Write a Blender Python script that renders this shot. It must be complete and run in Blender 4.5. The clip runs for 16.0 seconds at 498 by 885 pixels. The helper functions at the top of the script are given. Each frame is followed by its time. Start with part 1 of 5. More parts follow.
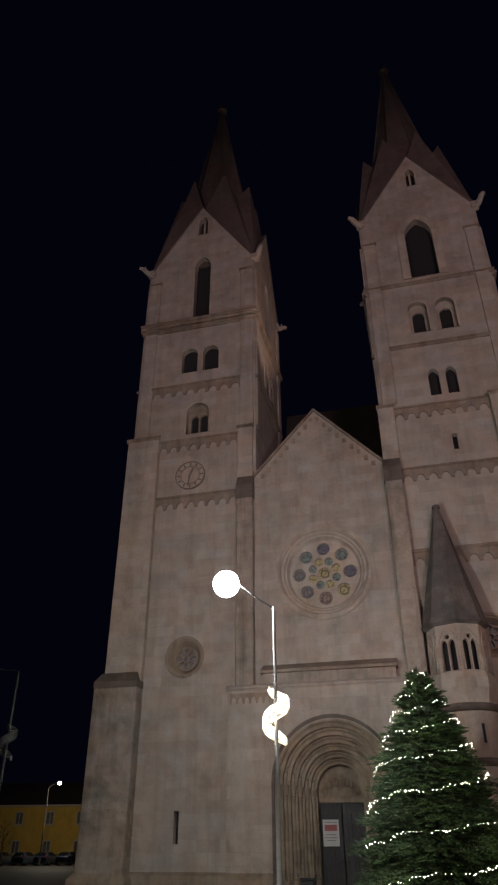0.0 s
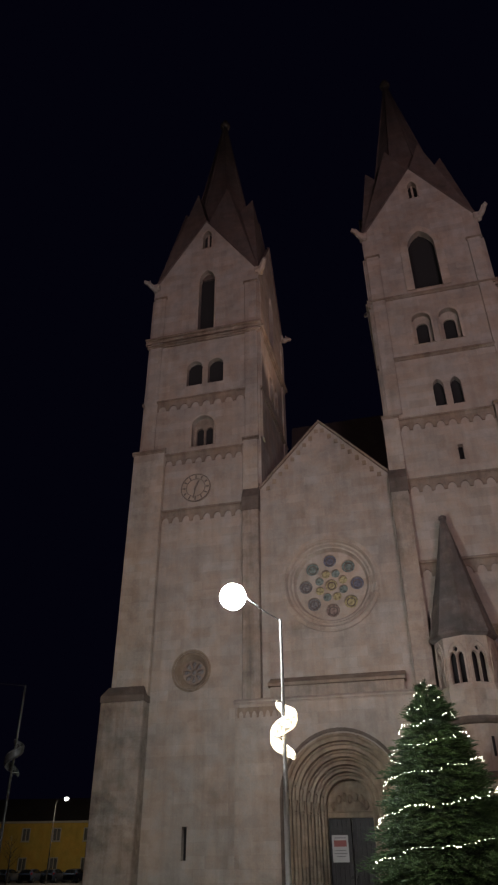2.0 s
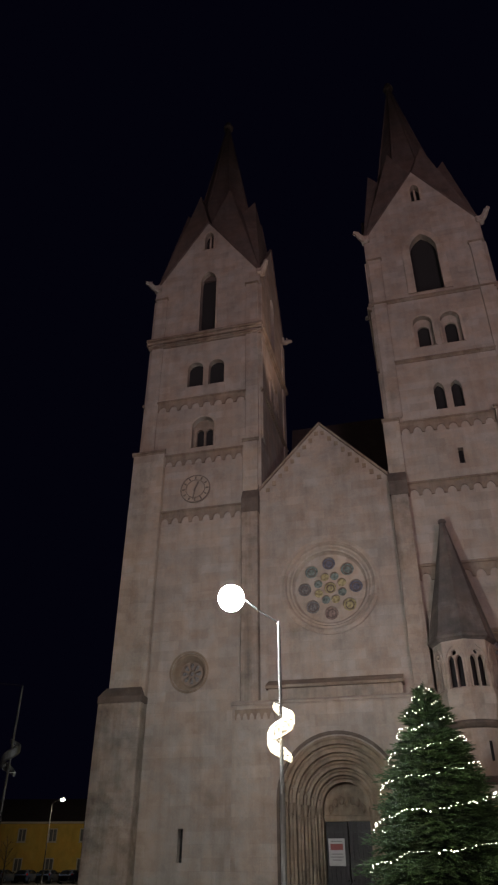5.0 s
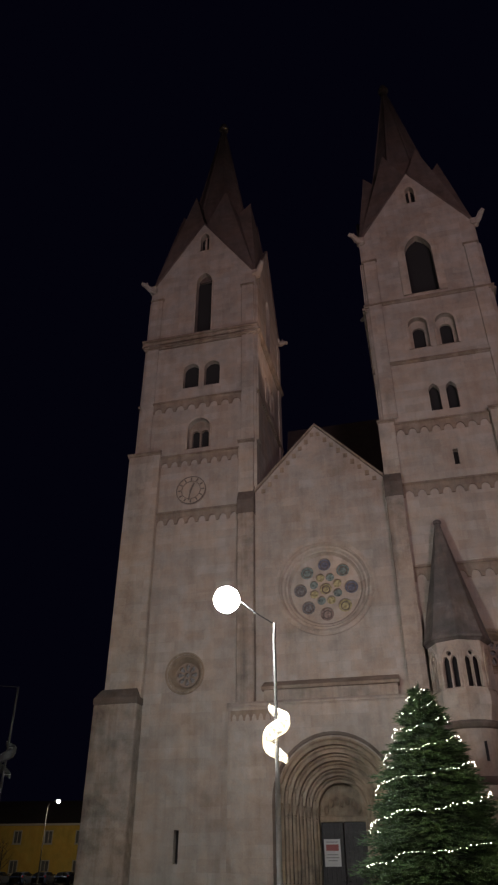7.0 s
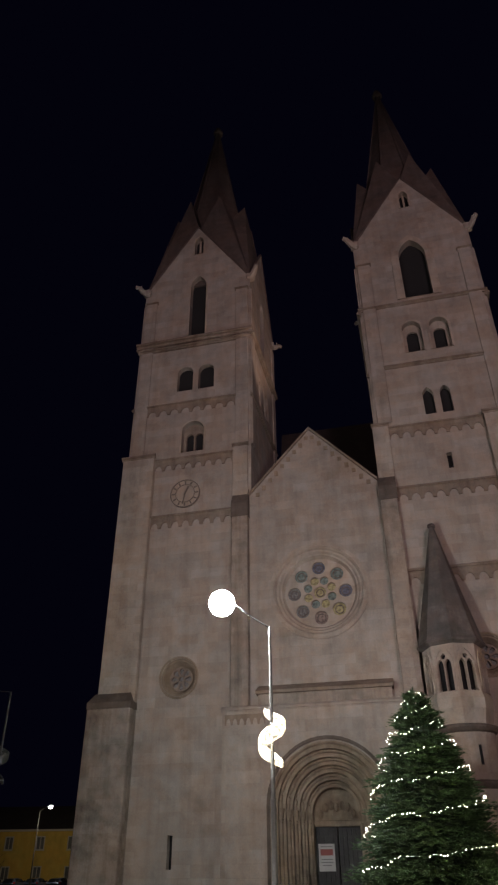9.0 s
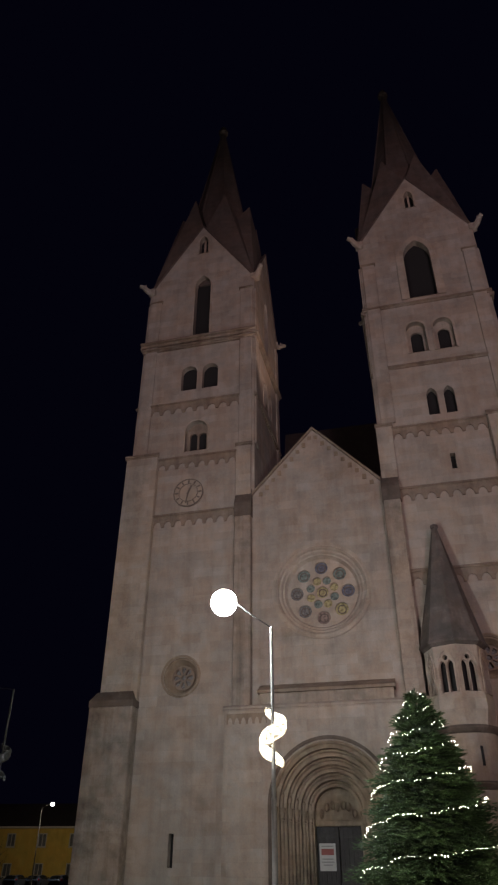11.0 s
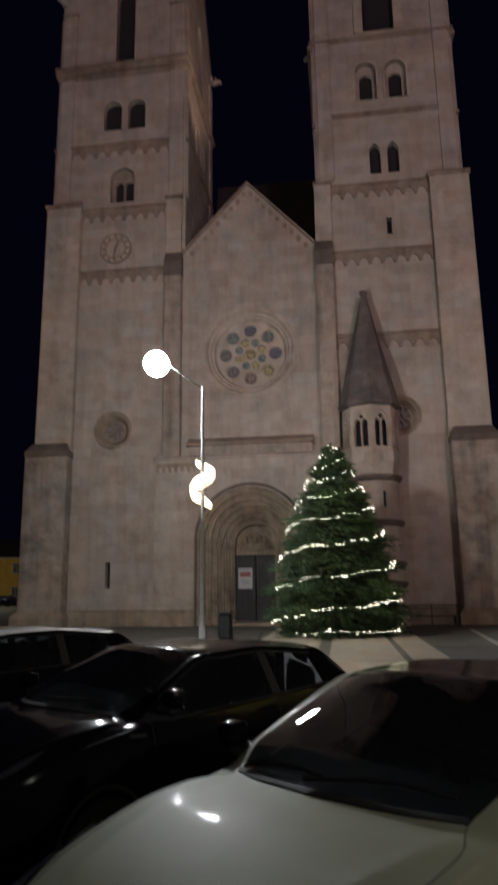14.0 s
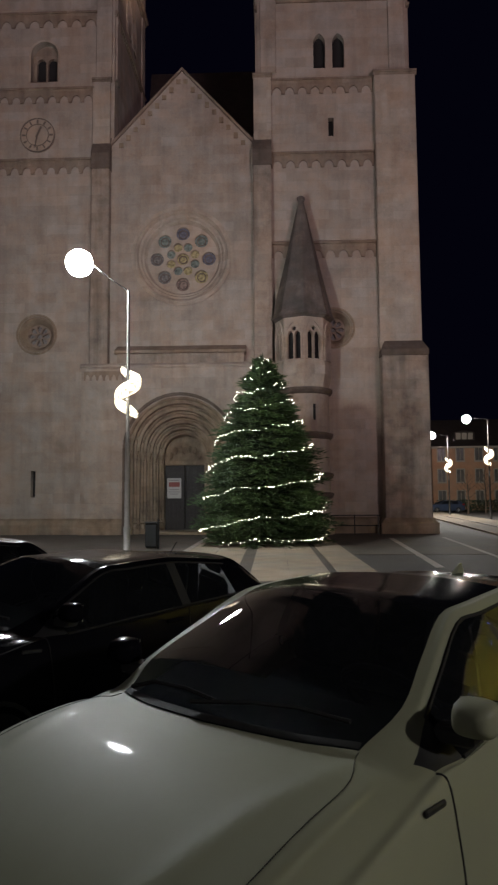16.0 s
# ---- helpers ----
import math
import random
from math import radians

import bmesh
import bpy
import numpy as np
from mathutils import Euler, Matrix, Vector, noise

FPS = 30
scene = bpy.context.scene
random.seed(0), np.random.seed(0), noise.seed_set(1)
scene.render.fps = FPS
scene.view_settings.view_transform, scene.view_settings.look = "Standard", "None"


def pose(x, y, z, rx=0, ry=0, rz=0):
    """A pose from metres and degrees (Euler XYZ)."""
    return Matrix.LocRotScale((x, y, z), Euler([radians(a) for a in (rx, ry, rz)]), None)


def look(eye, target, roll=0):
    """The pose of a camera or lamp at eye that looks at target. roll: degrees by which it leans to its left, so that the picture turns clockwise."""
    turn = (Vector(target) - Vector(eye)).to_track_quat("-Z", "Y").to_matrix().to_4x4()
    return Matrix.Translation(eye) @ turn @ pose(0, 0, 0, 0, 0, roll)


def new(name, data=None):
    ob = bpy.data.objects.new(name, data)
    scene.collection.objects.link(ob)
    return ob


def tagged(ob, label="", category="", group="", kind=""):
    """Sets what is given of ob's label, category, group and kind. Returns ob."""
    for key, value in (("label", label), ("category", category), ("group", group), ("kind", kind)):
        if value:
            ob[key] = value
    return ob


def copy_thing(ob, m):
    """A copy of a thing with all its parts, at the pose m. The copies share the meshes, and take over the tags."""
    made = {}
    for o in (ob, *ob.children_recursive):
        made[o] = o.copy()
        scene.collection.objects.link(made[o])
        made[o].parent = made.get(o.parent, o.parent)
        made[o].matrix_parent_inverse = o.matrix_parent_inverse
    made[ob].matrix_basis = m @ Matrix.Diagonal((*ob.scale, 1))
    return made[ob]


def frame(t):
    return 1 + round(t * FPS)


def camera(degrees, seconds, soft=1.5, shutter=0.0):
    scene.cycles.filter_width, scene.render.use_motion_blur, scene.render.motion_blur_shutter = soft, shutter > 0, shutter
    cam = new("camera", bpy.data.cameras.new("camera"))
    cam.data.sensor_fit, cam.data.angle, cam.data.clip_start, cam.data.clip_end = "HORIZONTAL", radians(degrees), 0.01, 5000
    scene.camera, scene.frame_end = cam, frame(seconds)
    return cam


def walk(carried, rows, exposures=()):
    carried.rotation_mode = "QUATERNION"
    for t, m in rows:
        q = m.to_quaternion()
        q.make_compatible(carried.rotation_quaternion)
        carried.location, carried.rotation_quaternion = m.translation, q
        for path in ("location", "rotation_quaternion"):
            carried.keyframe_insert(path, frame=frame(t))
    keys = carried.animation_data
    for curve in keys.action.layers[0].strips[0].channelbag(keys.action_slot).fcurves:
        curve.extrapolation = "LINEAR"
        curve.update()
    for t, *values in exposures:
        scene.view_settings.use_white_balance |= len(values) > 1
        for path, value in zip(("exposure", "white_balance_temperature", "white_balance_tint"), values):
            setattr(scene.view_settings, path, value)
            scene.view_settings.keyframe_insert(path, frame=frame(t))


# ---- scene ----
cam = camera(40.54, 16.0, soft=2.3, shutter=0.5)
PATH = [
    (0, (4.776, -35.956, 1.899), (4.358, -34.292, 2.927), -0.2),
    (0.5, (4.807, -35.971, 1.898), (4.384, -34.313, 2.932), 0.0),
    (1, (4.778, -35.943, 1.899), (4.34, -34.298, 2.948), 0.1),
    (1.5, (4.746, -35.946, 1.9), (4.304, -34.305, 2.955), -0.2),
    (2, (4.773, -35.971, 1.898), (4.345, -34.329, 2.956), -0.4),
    (2.5, (4.816, -35.971, 1.899), (4.39, -34.326, 2.955), -0.4),
    (3, (4.78, -35.987, 1.897), (4.364, -34.342, 2.957), -0.4),
    (3.5, (4.775, -35.989, 1.899), (4.342, -34.352, 2.963), -0.0),
    (4, (4.776, -35.948, 1.899), (4.333, -34.314, 2.963), 0.4),
    (4.5, (4.775, -35.926, 1.9), (4.34, -34.289, 2.962), 0.3),
    (7, (4.807, -35.985, 1.897), (4.391, -34.344, 2.962), -0.1),
    (7.5, (4.79, -35.966, 1.898), (4.382, -34.323, 2.963), -0.1),
    (8, (4.784, -35.986, 1.9), (4.38, -34.343, 2.966), -0.2),
    (8.5, (4.772, -35.977, 1.899), (4.374, -34.333, 2.966), -0.3),
    (9, (4.735, -35.968, 1.9), (4.34, -34.328, 2.974), -0.4),
    (11.5, (4.779, -36.005, 1.898), (4.371, -34.366, 2.97), 0.2),
    (12, (4.78, -35.999, 1.899), (4.372, -34.36, 2.969), 0.0),
    (12.5, (4.706, -35.949, 1.897), (4.287, -34.3, 2.947), -0.3),
    (13, (4.519, -35.722, 1.92), (4.124, -33.98, 2.818), -0.9),
    (13.5, (4.611, -36.147, 1.901), (4.261, -34.287, 2.548), -0.4),
    (14, (4.675, -36.295, 1.901), (4.42, -34.357, 2.324), -0.8),
    (14.5, (4.731, -36.231, 1.897), (4.564, -34.249, 2.113), -0.7),
    (15, (4.752, -35.929, 1.904), (4.625, -33.939, 2.056), -0.7),
    (15.5, (4.765, -35.897, 1.903), (4.652, -33.907, 2.067), -0.8),
    (16, (4.806, -35.897, 1.904), (4.74, -33.905, 2.067), -0.4),
]
walk(cam, [(t, look(eye, target, roll)) for t, eye, target, roll in PATH])

# ---- night sky and the lights of the square ----
world = bpy.data.worlds.new("night_sky")
scene.world = world
world.use_nodes = True
wn = world.node_tree
wbg = wn.nodes["Background"]
wbg.inputs[0].default_value = (0.20, 0.19, 0.72, 1)
wbg.inputs[1].default_value = 0.0046
scene.view_settings.exposure = 0.0


def lamp(name, kind, m, energy, colour, size=0.3, spread=None):
    data = bpy.data.lights.new(name, kind)
    data.energy, data.color = energy, colour
    if kind == "AREA":
        data.shape, data.size = "DISK", size
    else:
        data.shadow_soft_size = size
    if kind == "SPOT":
        data.spot_size, data.spot_blend = radians(spread), 0.6
    ob = new(name, data)
    ob.matrix_world = m
    return ob


COOL = (1.0, 0.95, 0.88)
WARM = (1.0, 0.74, 0.52)
# floodlights on the roofs across the square, behind the camera, and the square's other street lamps
lamp("floodlight", "SPOT", look((36, -86, 15), (12, 0, 29)), 68000, (1.0, 0.70, 0.80), 7.0, 41)
lamp("floodlight", "SPOT", look((-26, -80, 15), (-4, 0, 22)), 15000, (1.0, 0.78, 0.78), 7.0, 46)
lamp("facade_floodlight", "SPOT", look((27.2, -21.5, 1.0), (31, -20.0, 5.4)), 2900, (1.0, 0.93, 0.55), 0.2, 120)
lamp("square_lamp", "POINT", pose(22, -40, 8.6), 3400, COOL, 0.25)
lamp("square_lamp", "POINT", pose(-12, -44, 8.6), 450, COOL, 0.25)
lamp("street_lamp_light", "POINT", pose(20.3, 18, 7.4), 2600, COOL, 0.2)
lamp("street_lamp_light", "POINT", pose(20.6, 31, 7.4), 3000, COOL, 0.2)
lamp("street_lamp_light", "POINT", pose(-40.0, 47.5, 7.7), 1100, (1, 0.9, 0.7), 0.2)


# assumed, unseen roof-top floodlight between the towers, added to warm the inner flank
lamp("roof_floodlight", "SPOT", look((3.4, 1.4, 28.0), (-4.0, 2.5, 40.0)), 1500, (1.0, 0.68, 0.54), 0.5, 70)


# ---- materials ----
def nodes_of(name):
    m = bpy.data.materials.new(name)
    m.use_nodes = True
    nt = m.node_tree
    return m, nt, nt.nodes["Principled BSDF"]


def ramp(nt, fac, stops):
    r = nt.nodes.new("ShaderNodeValToRGB")
    while len(r.color_ramp.elements) < len(stops):
        r.color_ramp.elements.new(0.5)
    for e, (p, c) in zip(r.color_ramp.elements, stops):
        e.position, e.color = p, (*c, 1)
    nt.links.new(fac, r.inputs[0])
    return r.outputs[0]


def noisy(nt, co, scale, detail=6, rough=0.6):
    n = nt.nodes.new("ShaderNodeTexNoise")
    n.inputs["Scale"].default_value, n.inputs["Detail"].default_value, n.inputs["Roughness"].default_value = scale, detail, rough
    nt.links.new(co, n.inputs["Vector"])
    return n.outputs[0]


def mixed(nt, a, b, fac, mode="MIX"):
    n = nt.nodes.new("ShaderNodeMix")
    n.data_type, n.blend_type = "RGBA", mode
    for sock, v in ((n.inputs[0], fac), (n.inputs[6], a), (n.inputs[7], b)):
        if hasattr(v, "is_linked"):
            nt.links.new(v, sock)
        else:
            sock.default_value = v if sock == n.inputs[0] else (*v, 1)
    return n.outputs[2]


def stone(name, base, dark, light, block=0.0, rough=0.9, bump=0.35, stain=0.5):
    """Weathered stone: fine grain, broad blotches, run-off streaks and, where wanted, ashlar courses."""
    m, nt, bsdf = nodes_of(name)
    g = nt.nodes.new("ShaderNodeNewGeometry")
    co = g.outputs["Position"]
    big = noisy(nt, co, 0.22, 5, 0.62)
    mid = noisy(nt, co, 1.3, 8, 0.65)
    fine = noisy(nt, co, 14, 6, 0.7)
    col = ramp(nt, big, [(0.30, dark), (0.52, base), (0.74, light)])
    col = mixed(nt, col, ramp(nt, mid, [(0.32, dark), (0.55, base), (0.8, light)]), 0.45)
    stretch = nt.nodes.new("ShaderNodeMapping")
    stretch.inputs["Scale"].default_value = (1.6, 1.6, 0.12)
    nt.links.new(co, stretch.inputs[0])
    streak = noisy(nt, stretch.outputs[0], 1.0, 6, 0.6)
    sm = ramp(nt, streak, [(0.45, (1, 1, 1)), (0.72, (0.58, 0.55, 0.52))])
    col = mixed(nt, col, sm, stain, "MULTIPLY")
    hue = noisy(nt, co, 0.55, 7, 0.7)
    tint = ramp(nt, hue, [(0.28, (0.80, 0.86, 0.92)), (0.45, (1.0, 1.0, 1.0)), (0.58, (1.10, 0.98, 0.90)), (0.75, (1.0, 0.84, 0.70))])
    col = mixed(nt, col, tint, 0.8, "MULTIPLY")
    patch = noisy(nt, co, 0.33, 9, 0.72)
    pm = ramp(nt, patch, [(0.36, (0.52, 0.49, 0.46)), (0.47, (1, 1, 1))])
    col = mixed(nt, col, pm, stain * 0.75, "MULTIPLY")
    gm = ramp(nt, fine, [(0.25, (0.82, 0.82, 0.82)), (0.7, (1.06, 1.06, 1.06))])
    col = mixed(nt, col, gm, 0.7, "MULTIPLY")
    height = fine
    if block:
        sep = nt.nodes.new("ShaderNodeSeparateXYZ")
        nt.links.new(co, sep.inputs[0])
        add = nt.nodes.new("ShaderNodeMath")
        nt.links.new(sep.outputs[0], add.inputs[0])
        nt.links.new(sep.outputs[1], add.inputs[1])
        com = nt.nodes.new("ShaderNodeCombineXYZ")
        nt.links.new(add.outputs[0], com.inputs[0])
        nt.links.new(sep.outputs[2], com.inputs[1])
        br = nt.nodes.new("ShaderNodeTexBrick")
        br.inputs["Scale"].default_value = 1.0
        br.inputs["Brick Width"].default_value, br.inputs["Row Height"].default_value = block * 2.1, block
        br.inputs["Mortar Size"].default_value, br.inputs["Mortar Smooth"].default_value = 0.018, 0.6
        br.inputs["Color1"].default_value, br.inputs["Color2"].default_value = (1, 1, 1, 1), (0.74, 0.70, 0.67, 1)
        br.inputs["Mortar"].default_value = (0.80, 0.78, 0.76, 1)
        nt.links.new(com.outputs[0], br.inputs["Vector"])
        col = mixed(nt, col, br.outputs[0], 0.6, "MULTIPLY")
    bp = nt.nodes.new("ShaderNodeBump")
    bp.inputs["Strength"].default_value, bp.inputs["Distance"].default_value = bump, 0.03
    nt.links.new(height, bp.inputs["Height"])
    nt.links.new(col, bsdf.inputs["Base Color"])
    nt.links.new(bp.outputs[0], bsdf.inputs["Normal"])
    bsdf.inputs["Roughness"].default_value = rough
    return m


def plain(name, colour, rough=0.5, metal=0.0, grain=0.0, scale=20, coat=0.0, trans=0.0, ior=1.45):
    m, nt, bsdf = nodes_of(name)
    bsdf.inputs["Base Color"].default_value = (*colour, 1)
    bsdf.inputs["Roughness"].default_value, bsdf.inputs["Metallic"].default_value = rough, metal
    bsdf.inputs["Coat Weight"].default_value, bsdf.inputs["Coat Roughness"].default_value = coat, 0.04
    bsdf.inputs["Transmission Weight"].default_value, bsdf.inputs["IOR"].default_value = trans, ior
    if grain:
        co = nt.nodes.new("ShaderNodeTexCoord").outputs["Object"]
        n = noisy(nt, co, scale, 6)
        lo, hi = [c * (1 - grain) for c in colour], [min(1, c * (1 + grain)) for c in colour]
        nt.links.new(ramp(nt, n, [(0.3, lo), (0.7, hi)]), bsdf.inputs["Base Color"])
    return m


def glow(name, colour, strength):
    m, nt, bsdf = nodes_of(name)
    bsdf.inputs["Base Color"].default_value = (0.8, 0.8, 0.8, 1)
    bsdf.inputs["Emission Color"].default_value = (*colour, 1)
    bsdf.inputs["Emission Strength"].default_value = strength
    return m


M = dict(
    wall=stone("church_limestone", (0.36, 0.315, 0.27), (0.25, 0.212, 0.178), (0.46, 0.41, 0.355), 0.55, stain=0.42),
    ashlar=stone("dressed_limestone", (0.40, 0.345, 0.285), (0.27, 0.225, 0.185), (0.50, 0.445, 0.38), 0.48),
    # darker than the wall for weathering and for the shadows under the courses
    weathered=stone("weathered_shaded_stone", (0.25, 0.20, 0.155), (0.14, 0.11, 0.085), (0.36, 0.30, 0.24), 0.4, stain=0.8),
    stained=stone("stained_limestone", (0.31, 0.265, 0.22), (0.10, 0.085, 0.07), (0.42, 0.365, 0.30), 0.5, stain=1.0),
    lemon=stone("lemon_render", (0.50, 0.45, 0.10), (0.42, 0.36, 0.07), (0.58, 0.52, 0.16), 0, 0.9, 0.2, 0.3),
    old=stone("blackened_stone", (0.13, 0.105, 0.085), (0.06, 0.05, 0.042), (0.24, 0.2, 0.165), 0.45, stain=0.7),
    portal=stone("portal_stone", (0.29, 0.235, 0.17), (0.15, 0.115, 0.082), (0.40, 0.335, 0.255), 0.42, stain=0.8),
    spire=stone("spire_stone", (0.105, 0.078, 0.066), (0.055, 0.042, 0.036), (0.16, 0.125, 0.105), 0.4, stain=0.6),
    turret_roof=stone("turret_roof_stone", (0.12, 0.105, 0.095), (0.05, 0.044, 0.04), (0.34, 0.29, 0.25), 0.32, stain=0.8),
    roof=stone("dark_roof_tiles", (0.035, 0.026, 0.024), (0.018, 0.014, 0.013), (0.06, 0.045, 0.04), 0.25),
    # near-black standing in for shade in openings; also colours the cars' shut lines
    shadow=plain("shade_black", (0.012, 0.011, 0.011), 0.9),
    louvre=plain("louvre_wood", (0.04, 0.034, 0.03), 0.8, grain=0.4),
    leaded=plain("leaded_glass", (0.15, 0.145, 0.14), 0.25, grain=0.6, scale=9),
    glass_green=plain("stained_glass_green", (0.15, 0.18, 0.165), 0.2, grain=0.6, scale=6),
    glass_blue=plain("stained_glass_blue", (0.12, 0.122, 0.15), 0.2, grain=0.6, scale=6),
    glass_gold=plain("stained_glass_gold", (0.30, 0.26, 0.14), 0.22, grain=0.6, scale=6),
    glass_red=plain("stained_glass_red", (0.2, 0.15, 0.13), 0.22, grain=0.6, scale=6),
    iron=plain("dark_iron", (0.035, 0.033, 0.03), 0.5, 0.6, grain=0.3),
    faded=plain("faded_hour_paint", (0.13, 0.105, 0.085), 0.8, grain=0.3),
    dial=stone("clock_dial_paint", (0.35, 0.29, 0.23), (0.27, 0.22, 0.17), (0.42, 0.36, 0.3)),
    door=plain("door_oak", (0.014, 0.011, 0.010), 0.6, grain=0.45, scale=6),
    paper=plain("paper", (0.45, 0.43, 0.41), 0.8, grain=0.06, scale=5),
    red_ink=plain("red_print", (0.26, 0.08, 0.07), 0.8),
    grey_ink=plain("grey_print", (0.2, 0.19, 0.19), 0.8),
    pole=plain("galvanised_steel", (0.30, 0.29, 0.27), 0.5, 0.5, grain=0.15, scale=8),
    lens=glow("lamp_lens", (0.93, 0.97, 1.0), 7.0),
    # lights the square; worn by a ball enlarged to the lamp's glare
    glare_ball=glow("lamp_glare_ball", (0.90, 0.95, 0.97), 690.0),
    deco=glow("festoon_light", (1.0, 0.84, 0.56), 5.0),
    fairy=glow("fairy_light", (1.0, 0.93, 0.70), 13.0),
    wire=plain("green_cable", (0.01, 0.03, 0.015), 0.6),
    unlit=plain("unlit_tinsel", (0.022, 0.021, 0.02), 0.6, grain=0.4, scale=30),
    bark=plain("bark", (0.07, 0.05, 0.035), 0.9, grain=0.5, scale=12),
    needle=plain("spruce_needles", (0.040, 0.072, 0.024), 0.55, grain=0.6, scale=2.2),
    # darker copy of the needles: the shade inside the crown put into colour
    needle_shaded=plain("shaded_spruce_needles", (0.018, 0.034, 0.013), 0.7, grain=0.6, scale=2.2),
    asphalt=stone("asphalt", (0.05, 0.047, 0.044), (0.035, 0.033, 0.031), (0.075, 0.07, 0.065), 0, 0.75, 0.5, 0.2),
    cobble=stone("cobble_stone", (0.09, 0.077, 0.064), (0.055, 0.047, 0.039), (0.14, 0.12, 0.10), 0, 0.8, 0.5, 0.2),
    slab=stone("pale_granite_slab", (0.29, 0.245, 0.185), (0.20, 0.165, 0.12), (0.37, 0.32, 0.25), 0, 0.8, 0.3, 0.2),
    kerb=stone("kerb_granite", (0.33, 0.30, 0.27), (0.24, 0.22, 0.2), (0.42, 0.39, 0.35), 0, 0.8, 0.3, 0.2),
    ochre=stone("yellow_render", (0.55, 0.36, 0.07), (0.44, 0.28, 0.05), (0.62, 0.43, 0.11), 0, 0.9, 0.2, 0.3),
    salmon=stone("salmon_render", (0.52, 0.31, 0.20), (0.42, 0.24, 0.15), (0.58, 0.37, 0.26), 0, 0.9, 0.2, 0.3),
    trim=plain("pale_trim", (0.40, 0.36, 0.30), 0.8, grain=0.1),
    pane=plain("window_pane", (0.13, 0.125, 0.12), 0.25, grain=0.3, scale=1.5),
    hedge=plain("hedge_leaf", (0.03, 0.05, 0.025), 0.7, grain=0.6, scale=3),
    bin=plain("bin_plastic", (0.005, 0.006, 0.006), 0.7, grain=0.3),
    silver=plain("pearl_white_car_paint", (0.275, 0.28, 0.20), 0.55, 0.0, coat=0.03, grain=0.03, scale=3),
    black=plain("black_car_paint", (0.004, 0.004, 0.006), 0.14, 0.0, coat=0.015),
    white=plain("white_car_paint", (0.6, 0.6, 0.6), 0.3, 0.0, coat=1.0),
    blue=plain("blue_car_paint", (0.05, 0.07, 0.12), 0.3, 0.3, coat=1.0),
    carglass=plain("tinted_car_glass", (0.30, 0.33, 0.36), 0.0, trans=0.98, ior=1.27),
    roofglass=plain("black_roof_panel", (0.008, 0.008, 0.01), 0.1, ior=1.3),
    rubber=plain("rubber", (0.015, 0.015, 0.015), 0.75, grain=0.3),
    blacktrim=plain("black_plastic_trim", (0.018, 0.018, 0.019), 0.5, grain=0.2),
    rim=plain("alloy", (0.5, 0.5, 0.5), 0.3, 1.0),
    chrome=plain("chrome", (0.75, 0.75, 0.75), 0.1, 1.0),
    headlamp=plain("smoked_headlamp", (0.03, 0.03, 0.034), 0.06),
    taillamp=plain("tail_lamp_red", (0.35, 0.015, 0.012), 0.15),
    seat=plain("seat_fabric", (0.03, 0.03, 0.033), 0.9, grain=0.3),
    dash=plain("dashboard_plastic", (0.022, 0.022, 0.023), 0.7, grain=0.2),
    board_blue=glow("blue_beacon", (0.02, 0.06, 1.0), 6.0),
)
# the festoon ribbon is a net of small bright bulbs
nt = M["deco"].node_tree
vor = nt.nodes.new("ShaderNodeTexVoronoi")
vor.inputs["Scale"].default_value = 16
nt.links.new(nt.nodes.new("ShaderNodeTexCoord").outputs["Object"], vor.inputs["Vector"])
mp = nt.nodes.new("ShaderNodeMapRange")
mp.inputs[1].default_value, mp.inputs[2].default_value, mp.inputs[3].default_value, mp.inputs[4].default_value = 0.15, 0.75, 6.0, 0.35
nt.links.new(vor.outputs["Distance"], mp.inputs[0])
nt.links.new(mp.outputs[0], nt.nodes["Principled BSDF"].inputs["Emission Strength"])
for g, level in (("silver", 0.22), ("black", 0.032)):
    M[g].node_tree.nodes["Principled BSDF"].inputs["Specular IOR Level"].default_value = level
    M[g].node_tree.nodes["Principled BSDF"].inputs["Coat Roughness"].default_value = 0.02
M["roofglass"].node_tree.nodes["Principled BSDF"].inputs["Specular IOR Level"].default_value = 0.04
for g in ("lens", "deco", "fairy"):
    M[g].cycles.emission_sampling = "NONE"


# ---- building helpers ----
def link(name, me, material, parent=None, label=""):
    if material:
        me.materials.clear()
        me.materials.append(M[material])
    ob = new(name, me)
    ob.parent = parent
    return tagged(ob, label)


def part(name, bm, material, parent=None, label="", smooth=False):
    me = bpy.data.meshes.new(name)
    bmesh.ops.recalc_face_normals(bm, faces=bm.faces)
    bm.to_mesh(me)
    bm.free()
    if smooth:
        me.shade_smooth()
    return link(name, me, material, parent, label)


def thing(name, label, category, m=None, group="", kind=""):
    ob = new(name)
    ob.empty_display_size = 0.3
    if m is not None:
        ob.matrix_world = m
    return tagged(ob, label, category, group, kind)


def box(bm, x0, x1, y0, y1, z0, z1, bevel=0.0):
    r = bmesh.ops.create_cube(bm, size=1, matrix=Matrix.Translation(((x0 + x1) / 2, (y0 + y1) / 2, (z0 + z1) / 2)) @ Matrix.Diagonal((x1 - x0, y1 - y0, z1 - z0, 1)))
    if bevel:
        edges = list({e for v in r["verts"] for e in v.link_edges})
        bmesh.ops.bevel(bm, geom=edges, offset=bevel, segments=1, affect="EDGES")


def boxed(*a, bevel=0.0):
    bm = bmesh.new()
    box(bm, *a, bevel=bevel)
    return bm


